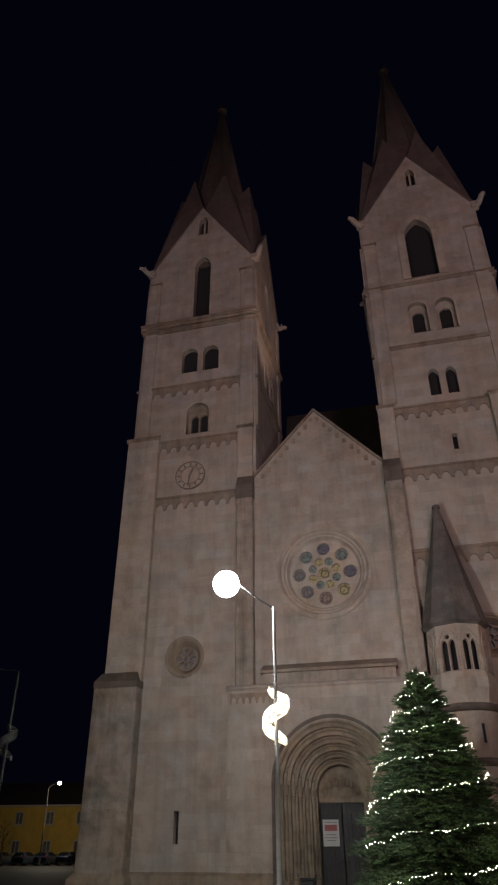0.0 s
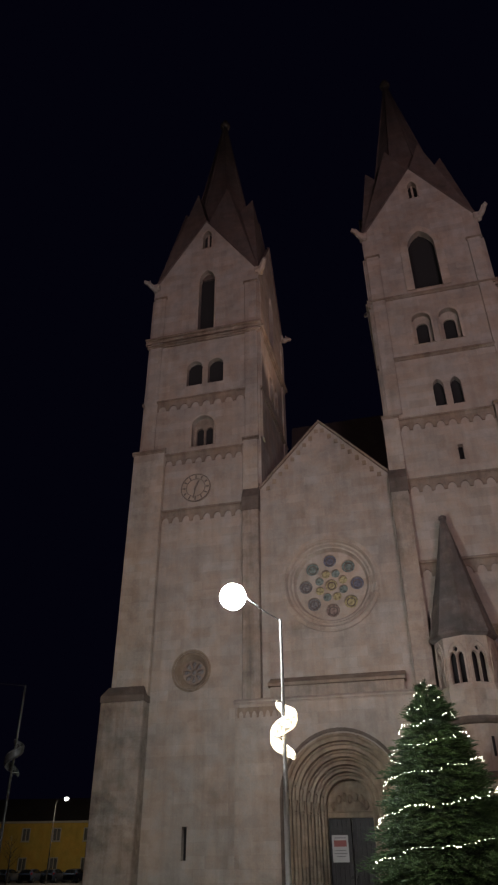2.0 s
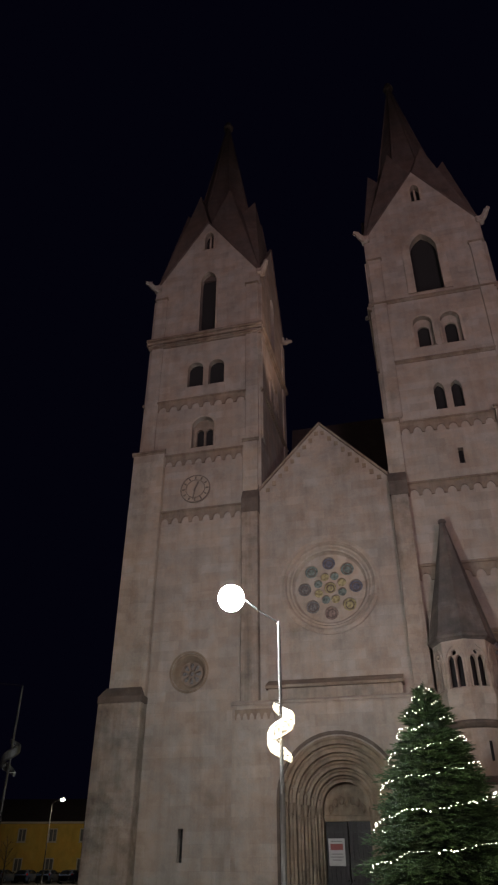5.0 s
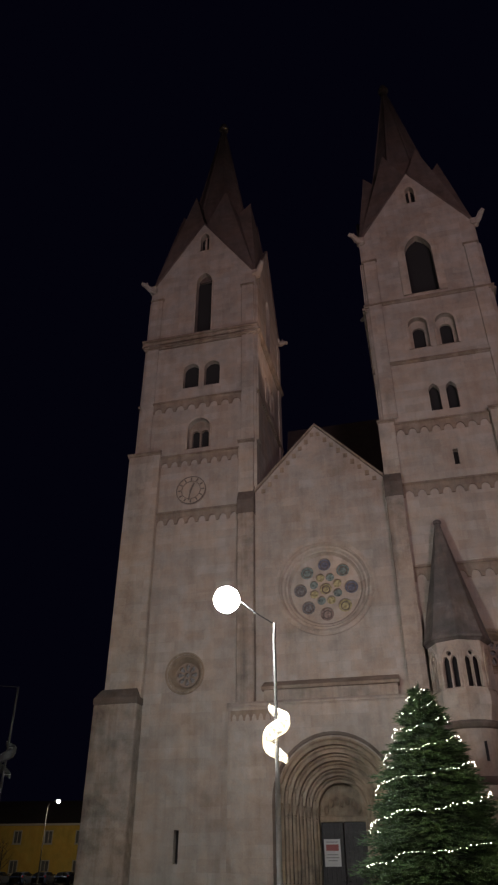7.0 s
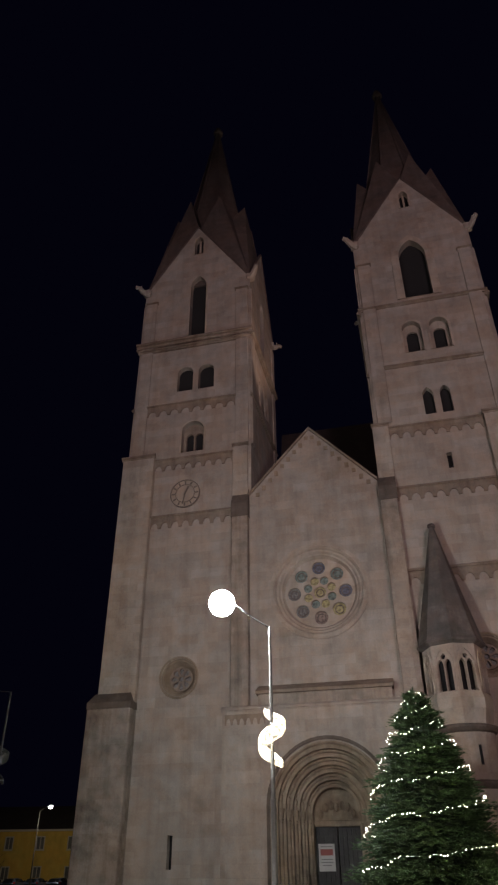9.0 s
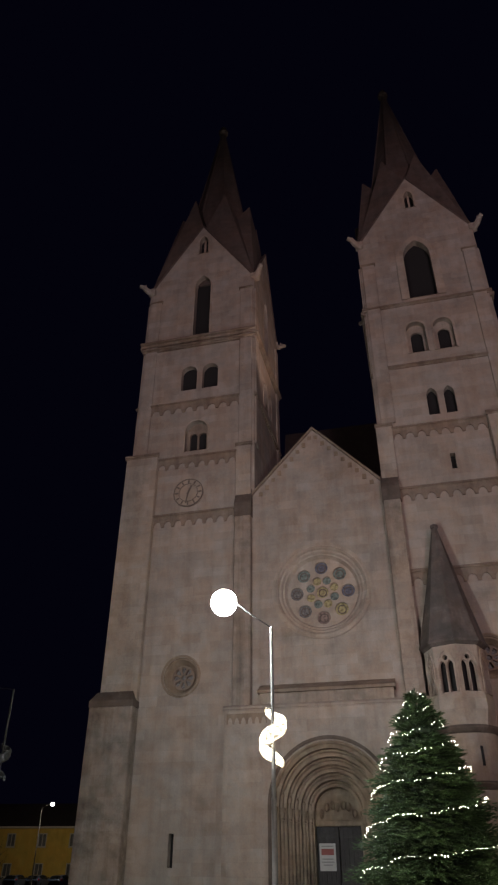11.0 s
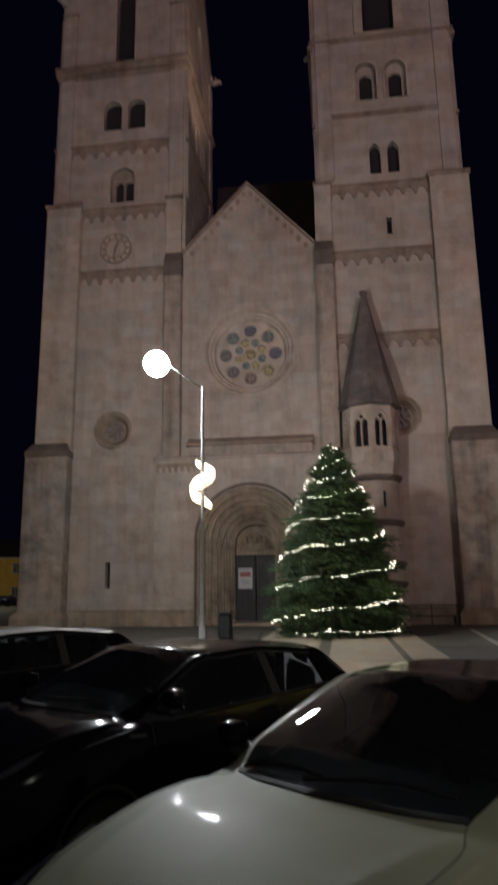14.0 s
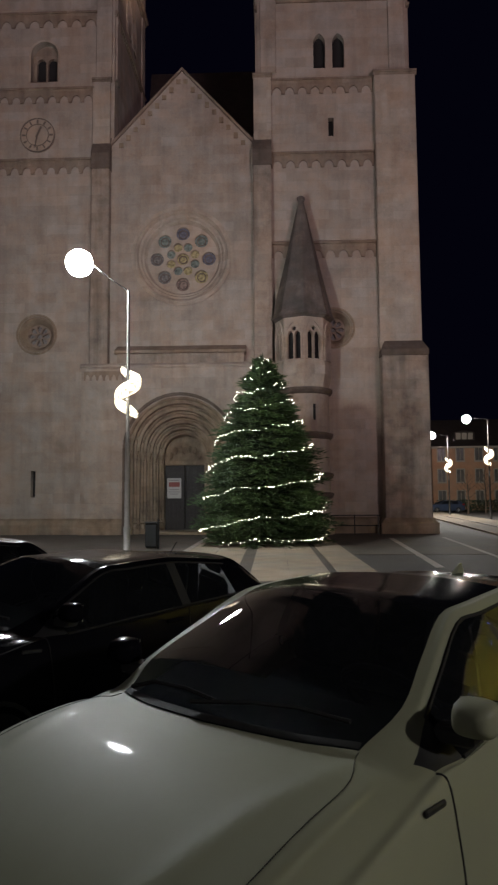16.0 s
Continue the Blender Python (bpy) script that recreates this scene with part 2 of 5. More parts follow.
def loft(bm, rings, cap=True, closed=True):
    """Faces between successive rings of points."""
    vs = [[bm.verts.new(p) for p in r] for r in rings]
    n = len(rings[0])
    for a, b in zip(vs, vs[1:]):
        for i in range(n if closed else n - 1):
            j = (i + 1) % n
            try:
                bm.faces.new((a[i], a[j], b[j], b[i]))
            except ValueError:
                pass
    if cap and closed:
        bm.faces.new(vs[0][::-1])
        bm.faces.new(vs[-1])
    return vs


def ring(cx, cy, z, r, n=8, turn=0.0):
    return [(cx + r * math.cos(turn + i * math.tau / n), cy + r * math.sin(turn + i * math.tau / n), z) for i in range(n)]


def tube(bm, path, r, n=8, taper=1.0):
    """A round bar along a path of points."""
    rings, up = [], Vector((0, 0, 1))
    pts = [Vector(p) for p in path]
    for i, p in enumerate(pts):
        d = (pts[min(i + 1, len(pts) - 1)] - pts[max(i - 1, 0)]).normalized()
        a = d.cross(up if abs(d.z) < 0.95 else Vector((1, 0, 0))).normalized()
        b = d.cross(a)
        k = r * (1 + (taper - 1) * i / max(1, len(pts) - 1))
        rings.append([p + k * (a * math.cos(j * math.tau / n) + b * math.sin(j * math.tau / n)) for j in range(n)])
    loft(bm, rings)


def arch(x0, x1, z0, z1, pointed=False, n=9):
    """Outline of an arched opening with its crown at z1."""
    c, w = (x0 + x1) / 2, (x1 - x0) / 2
    pts = [(x1, z0)]
    if pointed:
        R = w * 2.0
        h = math.sqrt(R * R - (R - w) ** 2)
        s = z1 - h
        a1 = math.acos((R - w) / R)
        for i in range(n + 1):
            a = a1 * i / n
            pts.append((x1 - R + R * math.cos(a), s + R * math.sin(a)))
        for i in range(1, n + 1):
            a = a1 * (1 - i / n)
            pts.append((x0 + R - R * math.cos(a), s + R * math.sin(a)))
    else:
        for i in range(2 * n + 1):
            a = math.pi * i / (2 * n)
            pts.append((c + w * math.cos(a), z1 - w + w * math.sin(a)))
    pts.append((x0, z0))
    return pts


def circle(cx, cz, r, n=40):
    return [(cx + r * math.cos(i * math.tau / n), cz + r * math.sin(i * math.tau / n)) for i in range(n)]


def plate(name, outline, holes, y0, y1, material, parent, label="", m=None):
    """An upright slab between y0 (front) and y1 with real openings through it; outlines in x and z."""
    cu = bpy.data.curves.new(name, "CURVE")
    cu.dimensions, cu.fill_mode, cu.extrude = "2D", "BOTH", abs(y1 - y0) / 2
    for pts in (outline, *holes):
        sp = cu.splines.new("POLY")
        sp.points.add(len(pts) - 1)
        for q, (a, b) in zip(sp.points, pts):
            q.co = (a, b, 0, 1)
        sp.use_cyclic_u = True
    tmp = bpy.data.objects.new(name, cu)
    me = bpy.data.meshes.new_from_object(tmp)
    bpy.data.objects.remove(tmp)
    bpy.data.curves.remove(cu)
    me.transform(Matrix(((1, 0, 0, 0), (0, 0, -1, (y0 + y1) / 2), (0, 1, 0, 0), (0, 0, 0, 1))))
    if m is not None:
        me.transform(m)
    me.name = name
    return link(name, me, material, parent, label)


def rect(x0, x1, z0, z1):
    return [(x0, z0), (x1, z0), (x1, z1), (x0, z1)]


# ---- ground ----
ground = part("ground", boxed(-900, 900, -900, 900, -0.5, 0.0), "asphalt")
tagged(ground, "dark asphalt of the square and the streets", "ground", kind="structure")


# ---- church ----
def cornice(parent, x0, x1, z, depth=0.22, h=0.22, y=0.0, material="weathered", m=None):
    """A moulded string course with a sloping top."""
    bm = bmesh.new()
    prof = [(0.0, -h), (-depth * 0.45, -h), (-depth * 0.6, -h * 0.55), (-depth, -h * 0.45), (-depth, 0.0), (0.0, h * 0.55)]
    loft(bm, [[(x, y + a, z + b) for a, b in prof] for x in (x0, x1)])
    if m is not None:
        bmesh.ops.transform(bm, matrix=m, verts=bm.verts)
    return part("string_course", bm, material, parent)


def frieze(parent, x0, x1, ztop, h, n, y=-0.08, m=None, name="arched_frieze"):
    """A Lombard band: a row of little hanging arches."""
    w = (x1 - x0) / n
    pts = [(x0, ztop), (x1, ztop)]
    low = []
    for i in range(n):
        a = x0 + i * w
        low += [(a, ztop - h), (a + w * 0.14, ztop - h)]
        for k in range(1, 6):
            t = math.pi * (1 - k / 6)
            low.append((a + w * 0.5 + w * 0.36 * math.cos(t), ztop - h + w * 0.02 + h * 0.62 * math.sin(t)))
        low += [(a + w * 0.86, ztop - h)]
    low.append((x1, ztop - h))
    return plate(name, [(x0, ztop)] + low + [(x1, ztop)], [], y, 0.02, "weathered", parent, m=m)


def louvred(parent, x0, x1, z0, z1, y, pointed=False, m=None, slats=True, mullion=False):
    """A near-black sheet for the unlit inside of a belfry opening, with a few slats."""
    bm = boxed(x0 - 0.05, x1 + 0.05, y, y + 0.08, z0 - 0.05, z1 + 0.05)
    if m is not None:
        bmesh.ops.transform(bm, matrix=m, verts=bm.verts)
    w = part("window", bm, "shadow", parent, "near-black sheet for the dark inside the tower")
    if slats:
        for i in range(int((z1 - z0) / 0.42)):
            z = z0 + 0.25 + i * 0.42
            bm = bmesh.new()
            loft(bm, [[(x, y - 0.22, z - 0.1), (x, y - 0.19, z - 0.12), (x, y, z + 0.1), (x, y - 0.03, z + 0.12)] for x in (x0 - 0.02, x1 + 0.02)])
            if m is not None:
                bmesh.ops.transform(bm, matrix=m, verts=bm.verts)
            part("slat", bm, "louvre", w)
    if mullion:
        c = (x0 + x1) / 2
        bm = boxed(c - 0.07, c + 0.07, y - 0.2, y - 0.03, z0, z1 - 0.2)
        if m is not None:
            bmesh.ops.transform(bm, matrix=m, verts=bm.verts)
        part("mullion", bm, "ashlar", w)
    return w


def surround(parent, x0, x1, z0, z1, w, y, pointed=False, m=None):
    """A raised moulding round an arched opening."""
    o = arch(x0 - w, x1 + w, z0, z1 + w, pointed)
    return plate("arch_moulding", o, [arch(x0, x1, z0 + 0.001, z1, pointed)], y, 0.05, "ashlar", parent, m=m)


def wheel(parent, cx, cz, r, y, spokes=6, petals="leaded"):
    """A small wheel window: ring, tracery of round lights, dark glass behind."""
    holes = [circle(cx, cz, r * 0.2, 16)]
    for i in range(spokes):
        a = math.pi / 2 + i * math.tau / spokes
        d = math.pi / spokes * 0.72
        holes.append([(cx + r * q * math.cos(a + e), cz + r * q * math.sin(a + e)) for q, e in ((0.32, -d * 0.5), (0.72, -d), (0.84, -d * 0.6), (0.88, 0), (0.84, d * 0.6), (0.72, d), (0.32, d * 0.5))])
    t = plate("wheel_tracery", circle(cx, cz, r * 0.98), holes, y - 0.18, y - 0.02, "weathered", parent, "weathered stone wheel tracery")
    plate("pane", circle(cx, cz, r * 0.97), [], y, y + 0.05, petals, t)
    return t


TOP = 35.0  # height of the great cornice


def tower(cx, hw, out, right, label):
    """One west tower: its front wall at y = 0, square above, with four gables and an eight-sided stone spire."""
    T = thing("church_tower", label, "tower", pose(cx, 0, 0))
    s = out
    D = 2 * hw + 0.3
    # lower front wall between ground and shoulder
    holes = []
    L = lambda x: x - cx
    if right:
        wins = [(L(7.36), L(8.02), 25.75, 27.8, True), (L(8.42), L(9.08), 25.75, 27.8, True)]
        nich = [(L(6.78), L(8.02), 30.75, 33.4, False), (L(8.56), L(9.80), 30.75, 33.4, False)]
        lan = (-1.0, 0.88, 35.55, 41.2)
        gw = (-0.2, 0.46, 44.9, 46.8)
        apex, foot = 48.4, 41.9
        slit = (-0.27, 0.03, 21.8, 22.85)
        round_at = (-0.15, 11.0, 1.0)
    else:
        wins = [(-1.13, 0.03, 30.5, 32.62, False), (0.43, 1.58, 30.5, 32.62, False)]
        nich = [(-0.55, 1.0, 25.35, 27.75, False)]
        lan = (-0.45, 0.8, 35.1, 41.55)
        gw = (-0.32, 0.4, 44.2, 46.2)
        apex, foot = 47.4, 40.9
        slit = (-0.13, 0.13, 2.0, 3.42)
        round_at = (0.05, 10.88, 1.0)
    holes = [arch(a, b, c, d, p) for a, b, c, d, p in wins + nich]
    holes.append(rect(*slit))
    holes.append(circle(*round_at))
    holes.append(arch(lan[0], lan[1], lan[2], lan[3], True))
    holes.append(arch(gw[0], gw[1], gw[2], gw[3], True))
    ax = 0.14 if right else -0.1
    outline = [(-hw, 0), (hw, 0), (hw, foot), (ax, apex), (-hw, foot)]
    plate("front_wall", outline, holes, 0.0, 0.9, "wall", T)
    for a, b, c, d, p in wins:
        louvred(T, a, b, c, d, 0.42, p, slats=False)
    for a, b, c, d, p in nich:
        if right:
            i, j = a + 0.23, b - 0.23
            plate("niche_back", rect(a - 0.05, b + 0.05, c - 0.05, d + 0.05), [arch(i, j, c + 0.02, d - 0.62)], 0.36, 0.52, "ashlar", T)
            louvred(T, i, j, c, d - 0.57, 0.6, slats=False)
            surround(T, a, b, c, d, 0.14, -0.07)
        else:
            # niche back in the darker stone: the shade of the recess is in its colour
            plate("niche_back", rect(a - 0.05, b + 0.05, c - 0.05, d + 0.05), [arch(a + 0.2, (a + b) / 2 - 0.06, c, d - 0.75), arch((a + b) / 2 + 0.06, b - 0.2, c, d - 0.75)], 0.4, 0.58, "weathered", T)
            louvred(T, a + 0.1, b - 0.1, c, d - 0.7, 0.62, slats=False)
            surround(T, a, b, c, d, 0.12, -0.06)
    louvred(T, lan[0], lan[1], lan[2], lan[3], 0.45, True, slats=False)
    louvred(T, gw[0], gw[1], gw[2], gw[3], 0.45, True, slats=False, mullion=True)
    louvred(T, slit[0], slit[1], slit[2], slit[3], 0.4, slats=False)
    surround(T, lan[0], lan[1], lan[2], lan[3], 0.55 if right else 0.1, -0.12, True)
    surround(T, gw[0], gw[1], gw[2], gw[3], 0.14, -0.06, True)
    wheel(T, round_at[0], round_at[1], 0.66, 0.62, 8)
    bm = bmesh.new()
    prof = [(1.14, -0.03), (1.1, -0.06), (1.03, -0.03), (0.96, 0.1), (0.9, 0.12), (0.66, 0.5), (0.64, 0.75), (1.02, 0.75)]
    turnings = [i * math.tau / 40 for i in range(40)] + [0.0]
    loft(bm, [[(round_at[0] + r * math.cos(a), y, round_at[1] + r * math.sin(a)) for r, y in prof] for a in turnings], cap=False)
    part("round_splay", bm, "portal", T)
    # other three walls, with the same openings on the flanks
    for k, name in ((1, "side_wall"), (2, "back_wall"), (3, "side_wall")):
        rot = Matrix.Translation((0, D / 2, 0)) @ Matrix.Rotation(k * math.pi / 2, 4, "Z") @ Matrix.Translation((0, -D / 2, 0))
        hl = [] if k == 2 else [arch(-1.3, -0.25, 30.5, 32.7), arch(0.25, 1.3, 30.5, 32.7), arch(-0.7, 0.7, lan[2], lan[3], True)]
        plate(name, [(-hw - 0.12, 0), (hw + 0.12, 0), (hw + 0.12, foot), (0, apex), (-hw - 0.12, foot)], hl, 0.003 * k, 0.9, "wall", T, m=rot)
        if k != 2:
            for a, b in ((-1.3, -0.25), (0.25, 1.3)):
                louvred(T, a, b, 30.5, 32.7, 0.75, m=rot, slats=False)
                surround(T, a, b, 30.5, 32.7, 0.12, -0.07, m=rot)
            louvred(T, -0.7, 0.7, lan[2], lan[3], 0.78, True, m=rot, slats=False)
        for z in (29.45, TOP):
            cornice(T, -hw - 0.2, hw + 0.2, z, 0.32 if z == TOP else 0.18, 0.3 if z == TOP else 0.2, m=rot)
        for x in (-hw, hw - 0.85):
            bm = boxed(x, x + 0.85, -0.12, 0.02, 25.5, 39.5, bevel=0.03)
            bmesh.ops.transform(bm, matrix=rot, verts=bm.verts)
            part("lesene", bm, "wall", T)
    # string courses of the front
    cornice(T, -hw - 0.35, hw + 0.35, TOP + 0.2, 0.42 if not right else 0.2, 0.36 if not right else 0.22)
    if not right:
        cornice(T, -hw - 0.2, hw + 0.2, TOP - 0.35, 0.26, 0.26)
    bands = ((20.8, True), (24.95, True), (29.45, True)) if not right else ((15.75, True), (20.85, True), (25.1, True), (29.85, False))
    for z, fr in bands:
        x0, x1 = -hw + 0.85, hw - 0.85
        if z < 25.4:
            x0, x1 = (L(-10.4), L(-4.95)) if not right else (L(4.95), L(10.6))
        cornice(T, x0, x1, z, 0.2)
        if fr:
            frieze(T, x0, x1, z - 0.22, 0.62, 8)
    # corner lesenes: shallow above, deep below the shoulder
    for side in (-1, 1):
        outer = side == s
        for z0, z1, wdt, dep, push in ((25.5, 39.5, 0.9, 0.12, 0.0),):
            x = side * hw
            a, b = sorted((x, x - side * wdt))
            part("lesene", boxed(a, b, -dep, 0.02, z0, z1, bevel=0.03), "wall", T)
            cornice(T, a - 0.08, b + 0.08, z1, 0.22, 0.18)
    xo = s * ((12.87 if right else 12.47) - abs(cx))
    xi = s * ((10.65 if right else 10.3) - abs(cx))
    a, b = sorted((xo, xi))
    part("corner_lesene", boxed(a, b, -0.4, 1.6, 9.5, 25.1, bevel=0.04), "ashlar", T)
    cornice(T, a - 0.08, b + 0.08, 25.25, 0.2, 0.25, y=-0.32)
    a2, b2 = sorted((s * (5.0 - abs(cx)), s * (4.0 - abs(cx))))
    part("inner_lesene", boxed(a2, b2, -0.18, 0.02, 21.5, 25.2, bevel=0.03), "ashlar", T)
    cornice(T, a2 - 0.05, b2 + 0.05, 25.45, 0.2, 0.22)
    # great corner buttress with a sloping blackened cap
    xo = s * ((13.07 if right else 12.8) - abs(cx))
    a, b = sorted((xo, xi + s * 0.0))
    part("buttress", boxed(a, b, -0.85, 2.4, 0.0, 9.3, bevel=0.05), "stained", T)
    bm = bmesh.new()
    loft(bm, [[(a - 0.02, -0.87, 9.3), (b + 0.02, -0.87, 9.3), (b + 0.02, 2.4, 9.3), (a - 0.02, 2.4, 9.3)],
              [(a - 0.02, -0.87, 9.62), (b + 0.02, -0.87, 9.62), (b + 0.02, 2.4, 9.62), (a - 0.02, 2.4, 9.62)],
              [(a + 0.22, -0.42, 10.15), (b - 0.22, -0.42, 10.15), (b - 0.22, 2.4, 10.15), (a + 0.22, 2.4, 10.15)]])
    part("buttress_cap", bm, "old", T, "blackened sloping stone cap")
    bm = bmesh.new()
    loft(bm, [[(a - 0.25, -1.1, 0), (b + 0.25, -1.1, 0), (b + 0.25, 2.5, 0), (a - 0.25, 2.5, 0)],
              [(a - 0.25, -1.1, 0.55), (b + 0.25, -1.1, 0.55), (b + 0.25, 2.5, 0.55), (a - 0.25, 2.5, 0.55)],
              [(a - 0.02, -0.87, 0.82), (b + 0.02, -0.87, 0.82), (b + 0.02, 2.4, 0.82), (a - 0.02, 2.4, 0.82)]])
    part("plinth", bm, "portal", T)
    # gables: coping, roofs and the spire
    for k in range(4):
        rot = Matrix.Translation((0, D / 2, 0)) @ Matrix.Rotation(k * math.pi / 2, 4, "Z") @ Matrix.Translation((0, -D / 2, 0))
        bm = bmesh.new()
        tube(bm, [(-hw - 0.2, 0.05, foot - 0.2), (ax if k == 0 else 0, 0.05, apex + 0.1), (hw + 0.2, 0.05, foot - 0.2)], 0.13, 6)
        bmesh.ops.transform(bm, matrix=rot, verts=bm.verts)
        part("coping", bm, "spire", T)
        # roof between two gables: planes that fold up to two points beside the spire, with a valley between them
        bm = bmesh.new()
        c = D / 2
        fx = ax if k == 0 else 0.0
        ring_pts = [(-1.35, c - 3.15, 52.6), (-2.25, c - 2.25, 50.2), (-3.15, c - 1.35, 52.6)]
        corner, front, flank, core = (-hw - 0.1, -0.02, foot - 0.15), (fx, 0.3, apex - 0.05), (-hw + 0.3, c, apex - 0.05), (0.0, c, 49.5)
        v = [bm.verts.new(p) for p in (corner, front, *ring_pts, flank, core)]
        for f in ((0, 1, 2), (0, 2, 3), (0, 3, 4), (0, 4, 5), (1, 6, 2), (2, 6, 3), (3, 6, 4), (4, 6, 5), (0, 6, 1), (0, 5, 6)):
            bm.faces.new([v[q] for q in f])
        bmesh.ops.transform(bm, matrix=rot, verts=bm.verts)
        part("broach", bm, "spire", T)
        bm = bmesh.new()
        other = (-ring_pts[0][0], ring_pts[0][1], ring_pts[0][2])
        v = [bm.verts.new(p) for p in (front, ring_pts[0], core, other, (hw + 0.1, -0.02, foot - 0.15))]
        for f in ((0, 1, 2), (0, 2, 3), (0, 3, 4), (2, 4, 3), (0, 4, 2)):
            bm.faces.new([v[q] for q in f])
        bmesh.ops.transform(bm, matrix=rot, verts=bm.verts)
        part("broach", bm, "spire", T)
        # corner block with a worn spout
        bm = bmesh.new()
        box(bm, -hw - 0.3, -hw + 0.3, -0.35, 0.25, foot - 0.5, foot + 0.05, bevel=0.08)
        q = (-hw, -0.1, foot)
        tube(bm, [(q[0] + 0.1, q[1] + 0.1, q[2] - 0.35), (q[0] - 0.3, q[1] - 0.25, q[2] - 0.2), (q[0] - 0.55, q[1] - 0.45, q[2] + 0.05), (q[0] - 0.8, q[1] - 0.6, q[2] + 0.12)], 0.27, 7, 0.55)
        tube(bm, [(q[0] - 0.45, q[1] - 0.38, q[2] + 0.1), (q[0] - 0.42, q[1] - 0.34, q[2] + 0.42)], 0.1, 5, 0.3)
        bmesh.ops.transform(bm, matrix=rot, verts=bm.verts)
        part("corner_spout", bm, "wall", T, "worn carved stone spout")
    bm = bmesh.new()
    r0 = hw / math.cos(math.pi / 8) * 0.97
    tip = 66.6
    rings = []
    for i in range(7):
        f = i / 6
        rings.append(ring(0, D / 2, foot + (tip - foot) * f, r0 * (1 - f) + 0.14 * f, 8, math.pi / 8))
    loft(bm, rings)
    part("spire", bm, "spire", T, "dark weathered stone spire")
    for i in range(8):
        a = math.pi / 8 + i * math.tau / 8
        bm = bmesh.new()
        tube(bm, [(r0 * 1.0 * math.cos(a), D / 2 + r0 * math.sin(a), foot), (0.14 * math.cos(a), D / 2 + 0.14 * math.sin(a), tip)], 0.13, 5, 0.6)
        part("spire_rib", bm, "spire", T)
    bm = bmesh.new()
    loft(bm, [ring(0, D / 2, z, r, 8) for z, r in ((tip - 0.3, 0.2), (tip, 0.3), (tip + 0.15, 0.5), (tip + 0.4, 0.5), (tip + 0.6, 0.25), (tip + 0.9, 0.32), (tip + 1.1, 0.1))])
    part("finial", bm, "spire", T)
    return T


left = tower(-8.02, 4.07, -1, False, "warm-lit stone church tower with clock and gabled spire")
right = tower(8.4, 4.02, 1, True, "warm-lit stone church tower with tall belfry lancet and gabled spire")

# clock on the first tower: dial ring, twelve bars, two pointers
clock = thing("tower_clock", "pale round tower clock with dark hour bars", "clock", pose(-8.1, -0.02, 22.2))
plate("dial", circle(0, 0, 0.97), [], -0.1, 0.02, "dial", clock)
plate("dial_ring", circle(0, 0, 0.99), [circle(0, 0, 0.93)], -0.13, -0.08, "faded", clock)
plate("inner_ring", circle(0, 0, 0.645), [circle(0, 0, 0.605)], -0.13, -0.08, "faded", clock)
for i in range(12):
    bm = boxed(-0.042, 0.042, -0.135, -0.09, 0.68, 0.88)
    bmesh.ops.rotate(bm, matrix=Matrix.Rotation(i * math.tau / 12, 3, "Y"), verts=bm.verts)
    part("hour_bar", bm, "faded", clock)
for ln, wd, ang in ((0.52, 0.05, 24), (0.76, 0.035, 190)):
    bm = boxed(-wd, wd, -0.16, -0.13, -0.15, ln)
    bmesh.ops.rotate(bm, matrix=Matrix.Rotation(radians(ang), 3, "Y"), verts=bm.verts)
    part("pointer", bm, "faded", clock)

# nave front with its gable and rose window
nave = thing("nave_front", "stone nave front with gable, rose window and moulded portal", "church front", pose(0, 0, 0))
RZ = 15.15
NX = 4.0
portal_r = [2.8, 2.5, 2.2, 1.92, 1.64, 1.38, 1.12]


def portal_arch(r):
    return [(r, -0.01)] + [(r * math.cos(a), 4.45 - 0.1 * (2.8 - r) + r * math.sin(a)) for a in [math.pi * i / 24 for i in range(25)]] + [(-r, -0.01)]


plate("front_wall", [(-NX, -0.005), (NX, -0.005), (NX, 21.9), (3.75, 21.75), (0, 25.8), (-3.75, 21.75), (-NX, 21.9)], [circle(0, RZ, 2.62, 56), portal_arch(2.85)], 0.02, 0.95, "wall", nave)
bm = bmesh.new()
loft(bm, [[(-3.95, y, 21.5), (0, y, 25.8), (0, y, 25.98), (-4.05, y, 21.6)] for y in (-0.12, 0.95)])
loft(bm, [[(3.95, y, 21.5), (0, y, 25.8), (0, y, 25.98), (4.05, y, 21.6)] for y in (-0.12, 0.95)])
part("gable_coping", bm, "weathered", nave)
# raking frieze under the coping
for sgn in (-1, 1):
    for i in range(9):
        f = (i + 0.5) / 9
        x, z = sgn * 3.6 * (1 - f), 21.75 + 4.1 * f - 0.55
        bm = boxed(x - 0.12, x + 0.12, -0.035, 0.05, z - 0.02 - 0.06 * (i % 2), z + 0.24)
        part("frieze_block", bm, "portal", nave)
# rose window: splayed rings, tracery, coloured lights
rw = link("rose_window", bpy.data.meshes.new("rose_window"), None, nave, "stone rose window with coloured glass lights")
bm = bmesh.new()
prof = [(2.62, -0.1), (2.55, -0.13), (2.46, -0.06), (2.4, 0.08), (2.3, 0.1), (2.2, 0.24), (2.12, 0.24), (2.04, 0.42), (1.98, 0.5), (1.94, 0.8), (2.62, 0.8)]
loft(bm, [[(r * math.cos(a), y, RZ + r * math.sin(a)) for r, y in prof] for a in [i * math.tau / 64 for i in range(64)]] + [[(r, y, RZ) for r, y in prof]], cap=False)
part("splay", bm, "ashlar", rw)
plate("rose_surround", circle(0, RZ, 2.78, 56), [circle(0, RZ, 2.6, 56)], -0.08, 0.05, "ashlar", rw)
